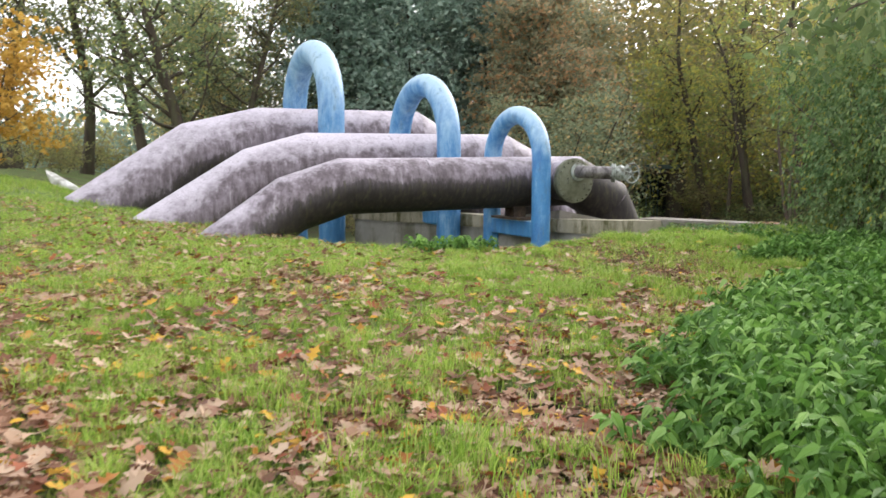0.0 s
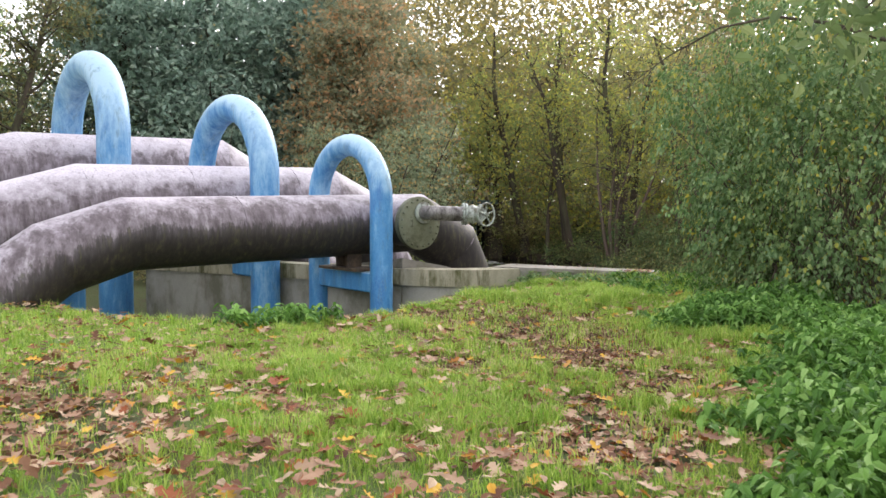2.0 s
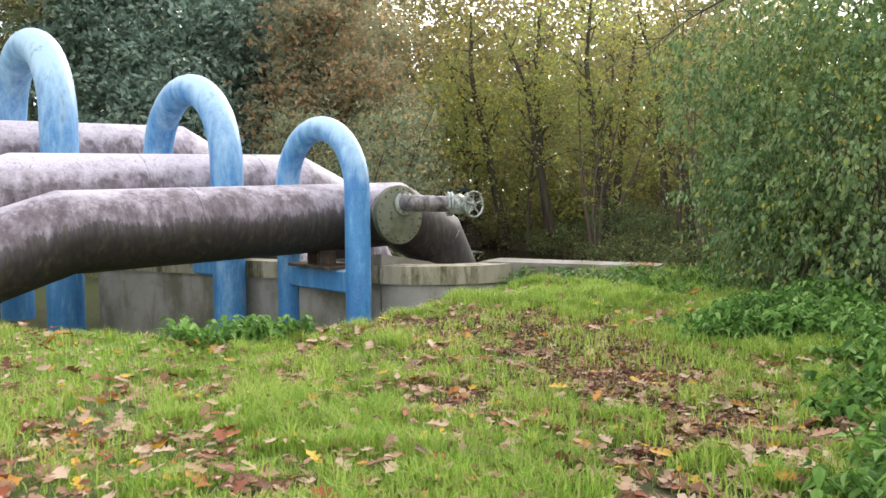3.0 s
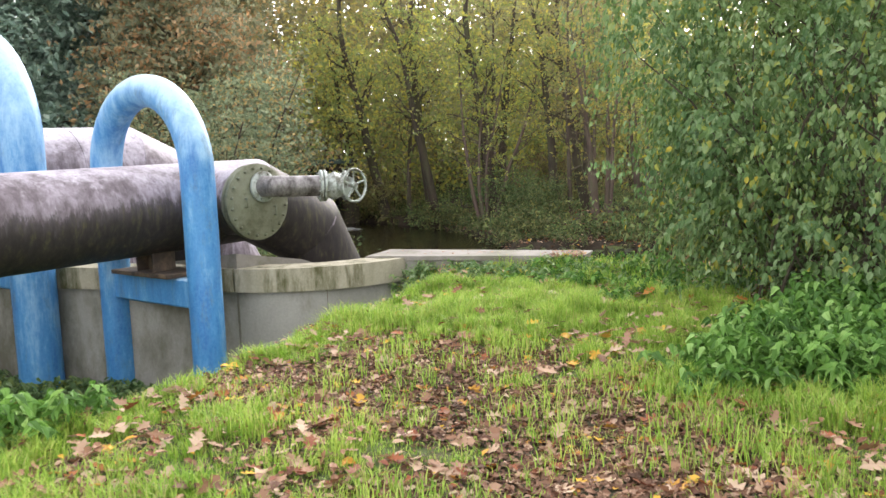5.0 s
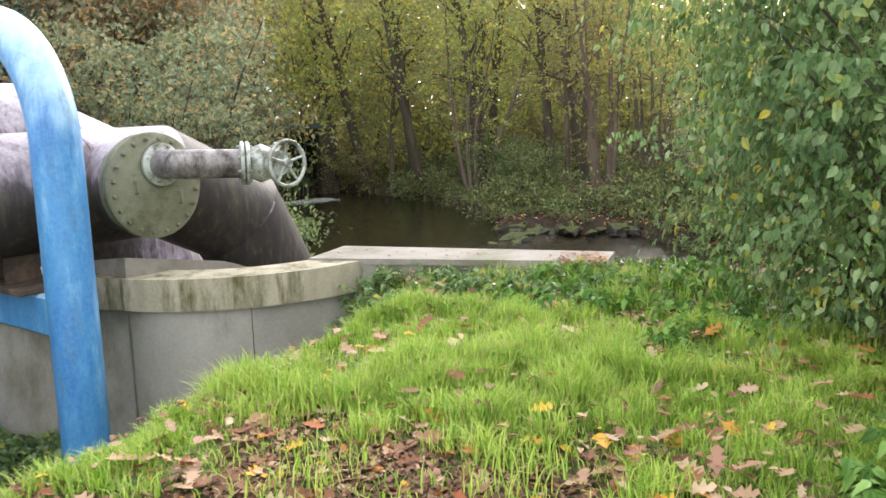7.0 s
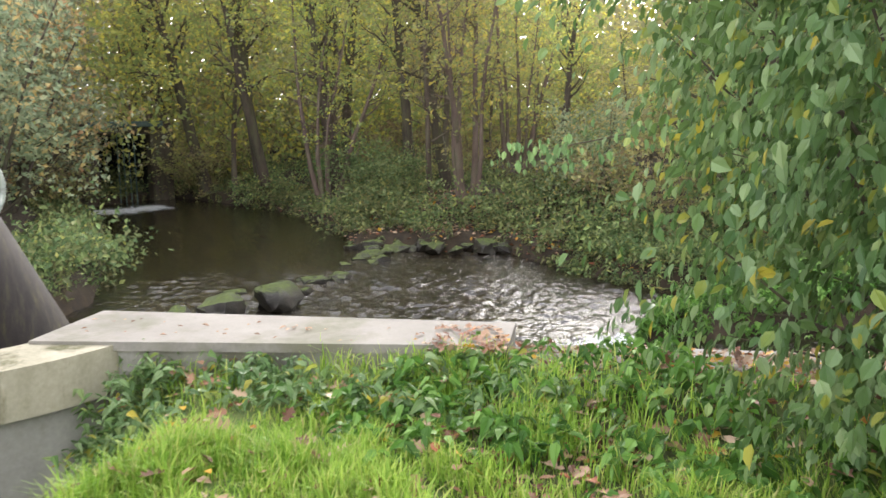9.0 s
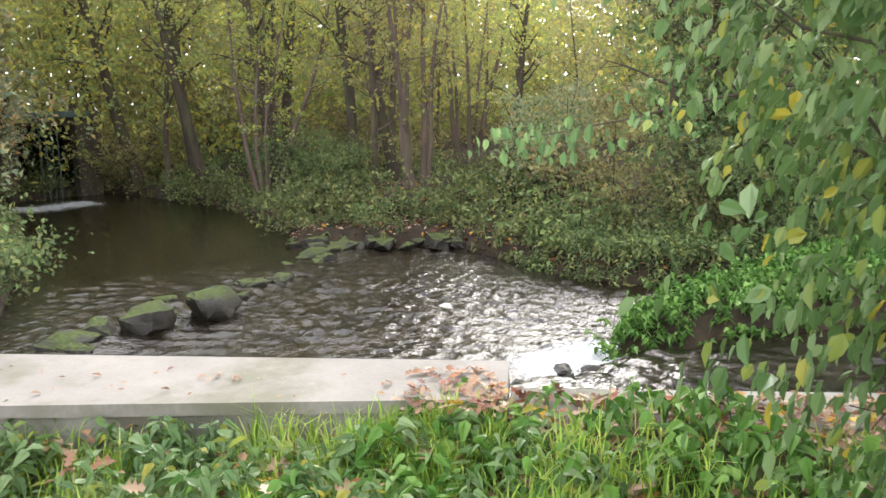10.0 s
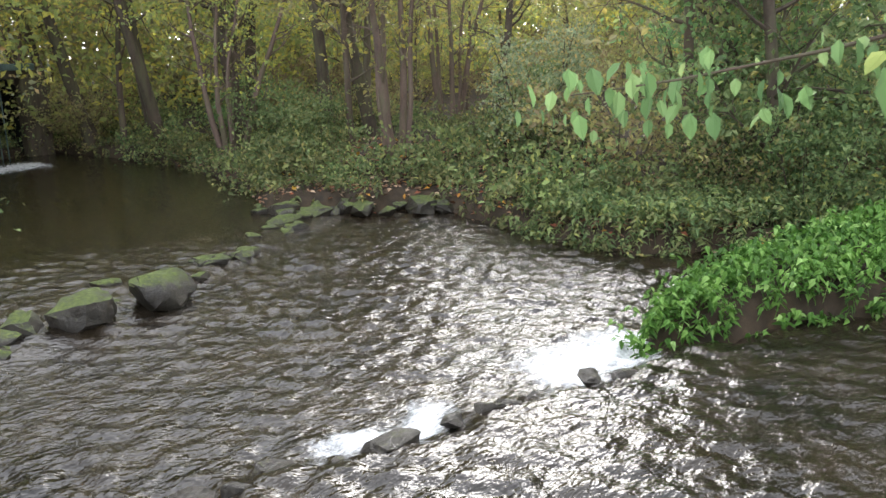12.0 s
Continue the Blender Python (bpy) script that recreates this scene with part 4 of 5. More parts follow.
for k, (x, y, size, turn, tip) in enumerate([(14.1, 43.8, 1.15, 30, -13), (15.1, 40.4, 1.1, 80, -4), (15.0, 39.9, 1.0, 190, -10), (15.8, 35.9, 1.05, 10, -9), (17.2, 33.9, 0.9, 240, -6), (16.4, 36.6, 0.95, 120, 8), (14.0, 47.4, 1.0, 200, -8), (17.6, 32.2, 0.85, 60, -9), (18.6, 28.6, 0.6, 0, 7)]):
    m = pose(x, y, h1(x, y) - 0.05, 0, tip, 0) @ pose(0, 0, 0, 0, 0, turn) @ Matrix.Diagonal((size, size, size, 1))
    (leaning if k == 0 else copy_thing(leaning, m)).matrix_basis = m
maple = tree_kind("maple_tree", "young maple with bright yellow autumn leaves", "tree", "", BARK, YELLOW, seed=17, high=5.6, girth=0.09, stems=3, fan=0.25, first=0.1, limbs=12, reach=0.3, leaves=5200, leaf=0.16, spread=0.35, shape="broad")
plant_all(maple, [(-13.4, 24.3, 1.0, 0)])
shrub = tree_kind("bank_shrub", "tangled brown and olive undergrowth shrub on the bank", "shrub", "shrubs on the far bank", BARK, TWIG, seed=18, high=2.8, girth=0.03, stems=5, fan=0.65, first=0.12, limbs=4, reach=0.34, leaves=1700, leaf=0.11, spread=0.3)
spots, tries = [(17.6, 24.4, 1.1, 0), (14.2, 46.2, 1.2, 30), (13.9, 44.6, 0.9, 90), (8.2, 45.0, 1.2, 200), (8.3, 43.2, 1.1, 10), (14.6, 44.2, 1.2, 150)], 0
while len(spots) < 72 and tries < 9000:
    tries += 1
    x, y = rs.uniform(-24, 40), rs.uniform(15, 52)
    d0 = float(stream_distance(np.array([x]), np.array([y]))[0])
    q = (x - 4.5) * W.x + (y - 17.4) * W.y
    if not (9.0 < x < 13.2 and 38 < y < 46.5) and (d0 < -0.9 and q > 10.3 and x > 9 or (x < 8 and y > 31 and d0 < -1)) and min(math.hypot(x - p[0], y - p[1]) for p in spots) > 1.1:
        spots.append((x, y, rs.uniform(0.6, 1.25), rs.uniform(0, 360)))
plant_all(shrub, spots)
herb = tree_kind("green_shrub", "low leafy green shrub at the water's edge", "shrub", "green shrubs on the far bank", BARK, BANK, seed=19, high=1.3, girth=0.02, stems=3, fan=0.9, first=0.1, limbs=4, reach=0.4, leaves=1000, leaf=0.1, spread=0.26)
spots, tries = [(6.0, 28.2, 1.3, 0), (5.4, 27.0, 1.1, 60), (6.6, 29.6, 1.2, 200)], 0
while len(spots) < 84 and tries < 9000:
    tries += 1
    x, y = rs.uniform(10, 34), rs.uniform(15, 48)
    d0 = float(stream_distance(np.array([x]), np.array([y]))[0])
    q = (x - 4.5) * W.x + (y - 17.4) * W.y
    if -5.0 < d0 < -0.3 and q > 10.2 and min(math.hypot(x - p[0], y - p[1]) for p in spots) > 0.62:
        spots.append((x, y, rs.uniform(0.6, 1.3), rs.uniform(0, 360)))
plant_all(herb, spots)
thicket = tree_kind("green_thicket", "dense dark green leafy thicket on the bank", "shrub", "thickets on the far bank", BARK, ALDER, seed=23, high=3.0, girth=0.03, stems=6, fan=0.5, first=0.08, limbs=6, reach=0.32, leaves=3200, leaf=0.11, spread=0.28)
plant_all(thicket, [(17.6, 22.2, 0.7, 0), (18.0, 20.8, 0.8, 120), (19.6, 21.4, 0.9, 200), (20.4, 18.9, 0.9, 30), (21.8, 20.0, 1.1, 90), (15.6, 31.8, 0.7, 20), (15.7, 34.2, 0.8, 110), (16.6, 37.6, 0.8, 240), (18.8, 27.4, 0.8, 330)])


def far_woods():
    """The wood's depth: masses of leaves beyond the nearer trees."""
    rng = np.random.default_rng(8)
    for name, foliage, a0, a1, n, label in (("far_woods", OLIVE, 30, 75, 34000, "yellow-green distant woodland"), ("far_woods", HAZEL, 3, 34, 62000, "yellow-brown distant woodland"), ("far_woods", TWIG, 5, 80, 24000, "brown distant undergrowth"), ("far_woods", DEEP, -48, 10, 20000, "dark green distant woodland")):
        pts = []
        for _ in range(n // 40):
            ang, r0 = radians(rng.uniform(a0, a1)), rng.uniform(52, 66)
            gap = 40 < math.degrees(ang) < 50 and foliage is OLIVE
            z = rng.uniform(-0.5, 5) if foliage is TWIG else 5.5 * rng.uniform(0, 1) ** 1.4 if math.degrees(ang) < -5 else (7 if gap else 16.5 if math.degrees(ang) < 18 else 17 if math.degrees(ang) < 36 else 10 if math.degrees(ang) < 50 else 16) * rng.uniform(0, 1) ** 1.05
            c = np.array([math.sin(ang) * r0, math.cos(ang) * r0, z])
            pts.append(c + rng.normal(scale=(1.3, 1.3, 0.9), size=(40, 3)))
        ob = part(name, Build().leaves(np.concatenate(pts), 0.34, "leaf", 0.3, 3), foliage, smooth=None)
        tagged(ob, label, "woods", kind="stuff")
    # Bright leaf fill added in place of the light between the trunks.
    pts = []
    for _ in range(700):
        deg, r0 = rng.uniform(12, 62), rng.uniform(44, 52)
        c = np.array([math.sin(radians(deg)) * r0, math.cos(radians(deg)) * r0, 6.5 * rng.uniform(0, 1)])
        pts.append(c + rng.normal(scale=(0.9, 0.9, 0.5), size=(36, 3)))
    tagged(part("far_woods", Build().leaves(np.concatenate(pts), 0.24, "leaf", 0.3, 6), OLIVE, smooth=None), "yellow-green leaf fill added for bright light deep in the wood", "woods", kind="stuff")
    pts = []
    for _ in range(1300):
        deg, r0 = rng.uniform(-50, 80), rng.uniform(70, 82)
        z = rng.uniform(-0.5, 3.5 if deg < -5 else 9 if 38 < deg < 49 else 15)
        pts.append(np.array([math.sin(radians(deg)) * r0, math.cos(radians(deg)) * r0, z]) + rng.normal(scale=(1.8, 1.8, 1.2), size=(30, 3)))
    tagged(part("far_woods", Build().leaves(np.concatenate(pts), 0.8, "leaf", 0.3, 5), TWIG, smooth=None), "hazy brown depth of the distant woodland", "woods", kind="stuff")


far_woods()


# ---- the big shrub beside the path ----
def path_shrub():
    rng = np.random.default_rng(21)
    ob = thing("hazel_shrub", (7.4, 12.4, h1(7.4, 12.4)), "large dense green shrub with some yellowing leaves beside the path", "shrub")
    o = Vector((7.4, 12.4, h1(7.4, 12.4)))
    # Blobs at y 8.6 and 6.0 are unseen, kept to block light.
    blobs = [((7.0, 11.6, 1.5), (1.2, 1.3, 1.5), 3600), ((7.2, 12.9, 2.0), (1.5, 1.3, 1.8), 5200), ((7.6, 12.2, 3.6), (1.8, 2.2, 1.5), 5200), ((7.6, 13.6, 2.8), (1.0, 0.9, 0.8), 2200), ((6.5, 13.3, 0.95), (0.65, 0.9, 0.85), 2300), ((7.2, 14.45, 1.8), (0.75, 0.5, 0.55), 1100),
             ((8.9, 10.8, 2.3), (1.8, 1.8, 2.3), 3600), ((6.6, 12.3, 0.55), (0.75, 1.6, 0.55), 1800), ((9.2, 13.0, 3.4), (1.6, 1.8, 2.0), 3000), ((8.6, 8.6, 2.2), (1.6, 2.0, 2.4), 3000), ((8.4, 6.0, 2.4), (1.5, 2.0, 2.6), 1800), ((8.0, 14.2, 4.2), (1.5, 1.8, 0.9), 2000), ((6.1, 13.7, 2.75), (0.8, 0.6, 0.5), 900), ((6.6, 14.4, 2.5), (0.7, 0.6, 0.6), 900), ((6.2, 12.9, 1.6), (0.6, 0.8, 0.7), 1100)]
    wood, leaves, normals, ways = Build(), [], [], []
    for c, r, n in blobs:
        n = int(n * 1.5)
        shoots = n // 11
        c, r = np.array(c), np.array(r)
        v = rng.normal(size=(shoots, 3))
        v /= np.linalg.norm(v, axis=1)[:, None]
        lump = 1 + 0.2 * np.sin(v[:, 0] * 6 + c[1]) * np.cos(v[:, 2] * 5 + c[0])
        foot = c + v * r * (lump * rng.uniform(0.3, 0.95, shoots) ** 0.5)[:, None]
        way = v * 0.7 + rng.normal(scale=0.5, size=(shoots, 3)) + np.array([0, 0, 0.15])
        way /= np.linalg.norm(way, axis=1)[:, None]
        long = rng.uniform(0.22, 0.62, shoots) * (1 + 0.5 * (rng.uniform(0, 1, shoots) > 0.9))
        for k in range(11):
            t = (k + rng.uniform(0, 1, shoots)) / 11 * long
            q = foot + way * t[:, None] + rng.normal(scale=0.028, size=(shoots, 3))
            q[:, 2] -= 0.55 * t * t
            leaves.append(q - np.array(o))
            normals.append(v * 0.95 + np.array([0, 0, 0.25]))
            ways.append(way * 0.3 + v * 0.2 + np.array([0, 0, -0.75]) + rng.normal(scale=0.35, size=(shoots, 3)))
        for _ in range(14 if n > 3000 else 3):
            w = rng.normal(size=3)
            w /= np.linalg.norm(w)
            tip = Vector(c + w * r * 0.9) - o
            foot = Vector((rng.normal(scale=0.5), rng.normal(scale=0.5), -0.2)) if abs(c[1] - 12.4) < 2.4 else Vector((c[0], c[1], 0)) - Vector((o.x, o.y, 0.2)) + Vector(rng.normal(scale=0.3, size=3))
            mid = foot.lerp(tip, 0.5) + Vector(rng.normal(scale=0.18, size=3)) + Vector((0, 0, 0.25))
            wood.tube([foot, foot.lerp(mid, 0.5), mid, mid.lerp(tip, 0.55) + Vector(rng.normal(scale=0.06, size=3)), tip], [0.017, 0.013, 0.01, 0.006, 0.002], 6, caps=False)
    part("stem", wood, BARK, ob)
    part("foliage", Build().leaves(np.concatenate(leaves), 0.06, "broad", 0.75, 4, np.concatenate(normals), np.concatenate(ways)), BUSH, ob, smooth=None)
    limb = [Vector(q) - o for q in ((8.4, 8.4, 2.0), (7.2, 8.1, 2.75), (5.6, 7.8, 3.1), (4.4, 7.5, 2.95), (3.5, 7.3, 2.6), (3.1, 7.2, 2.3))]
    over = part("overhanging_limb", Build().tube(limb, [0.03, 0.024, 0.018, 0.013, 0.008, 0.003], 7), BARK, ob)
    spray = []
    for k in range(420):
        t = rng.uniform(1.6, 4.99)
        i = int(t)
        spray.append(tuple(limb[i].lerp(limb[i + 1], t - i) + Vector((rng.normal(scale=0.22), rng.normal(scale=0.3), rng.normal(scale=0.16) - 0.05))))
    part("leaves", Build().leaves(spray, 0.1, "broad", 0.7, 8), ALDER, over, smooth=None)
    twig = [Vector(q) - o for q in ((8.0, 14.6, 1.55), (7.5, 15.2, 1.42), (7.26, 15.52, 1.33), (7.08, 15.85, 1.26), (6.9, 16.1, 1.22))]
    br = part("overhanging_branch", Build().tube(twig, [0.012, 0.009, 0.006, 0.004, 0.002], 6), BARK_PALE, ob)
    hang = []
    for k in range(110):
        t = (1 - 0.9 * rng.uniform(0, 1) ** 1.3) * 3.99
        i = int(t)
        hang.append(tuple(twig[i].lerp(twig[i + 1], t - i) + Vector((rng.normal(scale=0.09), rng.normal(scale=0.09), rng.uniform(-0.14, 0.05)))))
    part("leaves", Build().leaves(hang, 0.058, "broad", 0.99, 6, None, np.tile(np.array([0.0, 0.0, -1.0]), (len(hang), 1))), ALDER, br, smooth=None)


path_shrub()


def arching_branch():
    ob = thing("bare_branch", (6.9, 11.2, 3.35), "thin bare arching branch reaching out of the shrub", "branch")
    main = [Vector(q) for q in ((0.3, -0.2, -0.25), (-0.4, 0.3, 0.1), (-0.95, 0.6, 0.22), (-1.5, 0.9, 0.12), (-2.0, 1.2, -0.18), (-2.4, 1.4, -0.5))]
    part("limb", Build().tube(main, [0.026, 0.022, 0.018, 0.014, 0.009, 0.004], 7), BARK, ob)
    rng = np.random.default_rng(52)
    for k in range(14):
        i = rng.integers(1, 5)
        q = main[i].lerp(main[i + 1], rng.uniform(0, 1)) if i < 5 else main[i]
        twig = branch_path(rng, q, (rng.normal(-0.6, 0.4), rng.normal(0, 0.5), rng.normal(-0.1, 0.5)), rng.uniform(0.25, 0.7), 4, 0.2, -0.05)
        part("twig", Build().tube(twig, [0.007, 0.005, 0.004, 0.003, 0.0015], 4, caps=False), BARK, ob)


arching_branch()


# ---- low plants ----
def herbs(name, label, category, spots, tall, pairs, leaf, foliage, seed, droop=0.5):
    """Upright stems with pairs of leaves, growing thickly together."""
    rng = np.random.default_rng(seed)
    b, centres, normals, ways = Build(), [], [], []
    z0 = height(np.array([s[0] for s in spots]), np.array([s[1] for s in spots]))
    for (x, y), z in zip(spots, z0):
        h = (float(tall(x, y)) if callable(tall) else tall) * rng.uniform(0.65, 1.2)
        lean = rng.normal(scale=0.12, size=2)
        b.tube([(x, y, z - 0.03), (x + lean[0] * 0.5, y + lean[1] * 0.5, z + h * 0.55), (x + lean[0], y + lean[1], z + h)], [0.004, 0.003, 0.0015], 3, caps=False)
        for k in range(pairs):
            f = 0.3 + 0.7 * (k + 0.6) / pairs
            a1 = k * math.pi / 2 + rng.uniform(0, 0.8)
            out = leaf * (0.75 - 0.25 * f)
            for sgn in (1, -1):
                centres.append((x + lean[0] * f + math.cos(a1) * out * sgn, y + lean[1] * f + math.sin(a1) * out * sgn, z + h * f))
                normals.append((math.cos(a1) * 0.35 * sgn, math.sin(a1) * 0.35 * sgn, 1.0))
                ways.append((math.cos(a1) * sgn, math.sin(a1) * sgn, -0.3))
    b.leaves(centres, leaf, "nettle", droop, seed, normals, ways)
    return tagged(part(name, b, foliage, smooth=None), label, category, kind="stuff")


def scatter(seed, n, box, inside):
    rng = np.random.default_rng(seed)
    x, y = rng.uniform(box[0], box[2], n), rng.uniform(box[1], box[3], n)
    keep = inside(x, y)
    return list(zip(x[keep].tolist(), y[keep].tolist()))


def nettle_edge(y):
    return np.interp(y, [1.5, 3.0, 4.3, 5.4, 6.4, 7.4, 8.1, 9.2, 9.8, 10.1, 10.3, 10.7, 11.1, 11.5, 12.0], [0.95, 1.05, 1.1, 1.6, 2.25, 2.7, 3.3, 4.2, 4.75, 4.75, 4.1, 3.95, 4.1, 4.7, 6.2])


herbs("nettles", "bright green nettles growing thickly beside the path", "nettles", scatter(1, 15000, (0.8, 1.6, 6.6, 11.9), lambda x, y: (x > nettle_edge(y) + 0.2 * np.sin(y * 5) + 0.14 * np.sin(y * 11) + 0.35 * np.abs(np.sin(x * 23 + y * 31)) ** 3) & (x < nettle_edge(y) + 1.9 + 0.4 * (y < 9))), lambda x, y: (0.16 + 0.2 * smooth_step(x - nettle_edge(y), 0.0, 0.55)) * (0.85 + 0.3 * wave(x, y, 2.3, 0.5)), 7, 0.072, NETTLE, 31)
herbs("nettles", "small clump of nettles at the edge of the hollow", "nettles", scatter(2, 200, (-0.7, 11.6, 1.0, 12.6), lambda x, y: ((x - 0.15) / 0.7) ** 2 + ((y - 12.1) / 0.4) ** 2 < 0.15 + 0.85 * np.abs(np.sin(x * 9 + y * 17)) ** 2), 0.24, 6, 0.085, NETTLE, 32)
herbs("nettles", "bright green nettles covering the spit in the stream", "nettles", scatter(3, 9500, (11.2, 13.0, 24, 20.2), lambda x, y: (stream_distance(x, y) < 0.3) & ((x - 4.53) * W.x + (y - 17.45) * W.y > 2.6) & (y < 28 - 0.5 * x) & (y > 25.5 - 0.62 * x)), 0.24, 5, 0.085, NETTLE, 33)
herbs("ground_ivy", "low dark green plants on the floor of the hollow", "plants", scatter(4, 3000, (-3, 14.0, 3.8, 19.5), lambda x, y: (y < 19.0 - 0.93 * x + 0.0) & (height(x, y) < -0.75)), 0.16, 4, 0.09, BUSH, 34)
herbs("brambles", "brambles creeping over the foot of the concrete wall", "brambles", scatter(5, 1100, (3.4, 14.6, 7.0, 17.0), lambda x, y: (np.abs((x - 4.53) * W.x + (y - 17.45) * W.y + 0.95 + 0.1 * np.sin(x * 6)) < 0.28) & (np.sin(x * 4.0) + np.sin(x * 7.7) > -0.9)), 0.15, 4, 0.062, BUSH, 35)
herbs("brambles", "dark brambles on the slope beside the round concrete wall", "brambles", scatter(10, 1500, (2.9, 14.6, 4.7, 16.9), lambda x, y: (np.hypot(x - BASIN[0], y - BASIN[1]) > 1.78) & (np.hypot(x - BASIN[0], y - BASIN[1]) < 2.25 + 0.25 * np.sin(x * 9)) & (height(x, y) > -0.9)), 0.18, 4, 0.06, BUSH, 40)
herbs("weeds", "patchy broad-leaved weeds in the grass by the wall", "weeds", scatter(6, 300, (5.0, 13.2, 6.9, 15.4), lambda x, y: (np.sin(x * 3.1 + 1) * np.cos(y * 2.7) + 0.6 * (x - 5.0) > -0.1)), 0.13, 3, 0.075, NETTLE, 36)


herbs("bank_plants", "low mixed green and brown plants along the waterline", "plants", scatter(7, 9000, (5, 17, 30, 47), lambda x, y: (stream_distance(x, y) < 0.0) & (stream_distance(x, y) > -1.7) & ((x - 4.53) * W.x + (y - 17.45) * W.y > 9.0)), 0.3, 4, 0.12, BANK, 37)
herbs("bank_plants", "green plants hanging over the edge of the far bank", "plants", scatter(9, 5200, (12.5, 18.0, 23, 24.5), lambda x, y: (stream_distance(x, y) < 0.25) & (stream_distance(x, y) > -1.3) & ((x - 4.53) * W.x + (y - 17.45) * W.y > 9.2)), 0.45, 6, 0.09, BANK, 39)
herbs("bank_plants", "low green plants on the bank by the pool", "plants", scatter(8, 900, (3.5, 22, 9, 44), lambda x, y: (stream_distance(x, y) < 0.0) & (stream_distance(x, y) > -1.6)), 0.35, 4, 0.13, BANK, 38)


# ---- grass and fallen leaves ----
def turf():
    rng = np.random.default_rng(41)
    n = 1150000
    y = 2.2 + 22 * rng.uniform(0, 1, n) ** 1.35
    x = rng.uniform(-1, 1, n) * (2.6 + 0.62 * y) - 0.4 + 0.12 * y
    k = 330000
    x[:k], y[:k] = rng.uniform(-0.5, 6.2, k), rng.uniform(7.4, 15.5, k)
    q = (x - 4.53) * W.x + (y - 17.45) * W.y
    clump = smooth_step(0.6 * grain(x, y, 0.17, 405) + 0.4 * grain(x, y, 0.5, 406), 0.25, 0.75)
    keep = (q < -0.55) & (rng.uniform(0, 1, n) < (1 - 0.9 * bare(x, y)) * (0.3 + 0.7 * clump)) & (x < nettle_edge(y) + 0.5 + (y > 12.2) * 9) & (height(x, y) > -0.6) & ((y < 17) | (x < -3))
    keep &= ~((y > 14.5) & (x < -5.5) & (rng.uniform(0, 1, n) < 0.3))
    x, y, clump = x[keep], y[keep], clump[keep]
    n = len(x)
    z = height(x, y) - 0.01
    h = rng.uniform(0.05, 0.13, n) * (0.55 + 0.95 * clump) * (0.75 + 0.5 * grain(x, y, 0.8, 407)) * (1 + 0.22 * smooth_step(y, 11.5, 13.0) * smooth_step(x, 2.2, 3.2))
    w = rng.uniform(0.0016, 0.0036, n) * (1 + 0.03 * y)
    a1 = rng.uniform(0, 2 * math.pi, n)
    lean = rng.uniform(0.15, 0.95, n) * h
    ca, sa = np.cos(a1), np.sin(a1)
    px, py = -sa * w, ca * w
    v = np.empty((n, 5, 3))
    v[:, 0] = np.stack([x + px, y + py, z], 1)
    v[:, 1] = np.stack([x - px, y - py, z], 1)
    mx, my, mz = x + ca * lean * 0.35, y + sa * lean * 0.35, z + h * 0.6
    v[:, 2] = np.stack([mx - px * 0.8, my - py * 0.8, mz], 1)
    v[:, 3] = np.stack([mx + px * 0.8, my + py * 0.8, mz], 1)
    v[:, 4] = np.stack([x + ca * lean, y + sa * lean, z + h * (1 - 0.25 * lean / h)], 1)
    base = np.arange(n) * 5
    me = bpy.data.meshes.new("grass")
    me.vertices.add(n * 5)
    me.vertices.foreach_set("co", v.reshape(-1))
    loops = np.stack([base, base + 1, base + 2, base + 3, base + 3, base + 2, base + 4], 1)
    me.loops.add(n * 7)
    me.loops.foreach_set("vertex_index", loops.reshape(-1))
    me.polygons.add(n * 2)
    me.polygons.foreach_set("loop_start", np.stack([np.arange(n) * 7, np.arange(n) * 7 + 4], 1).reshape(-1))
    me.update(calc_edges=True)
    tagged(part("grass", me, GRASS), "uneven bright green grass", "grass", kind="stuff")


turf()


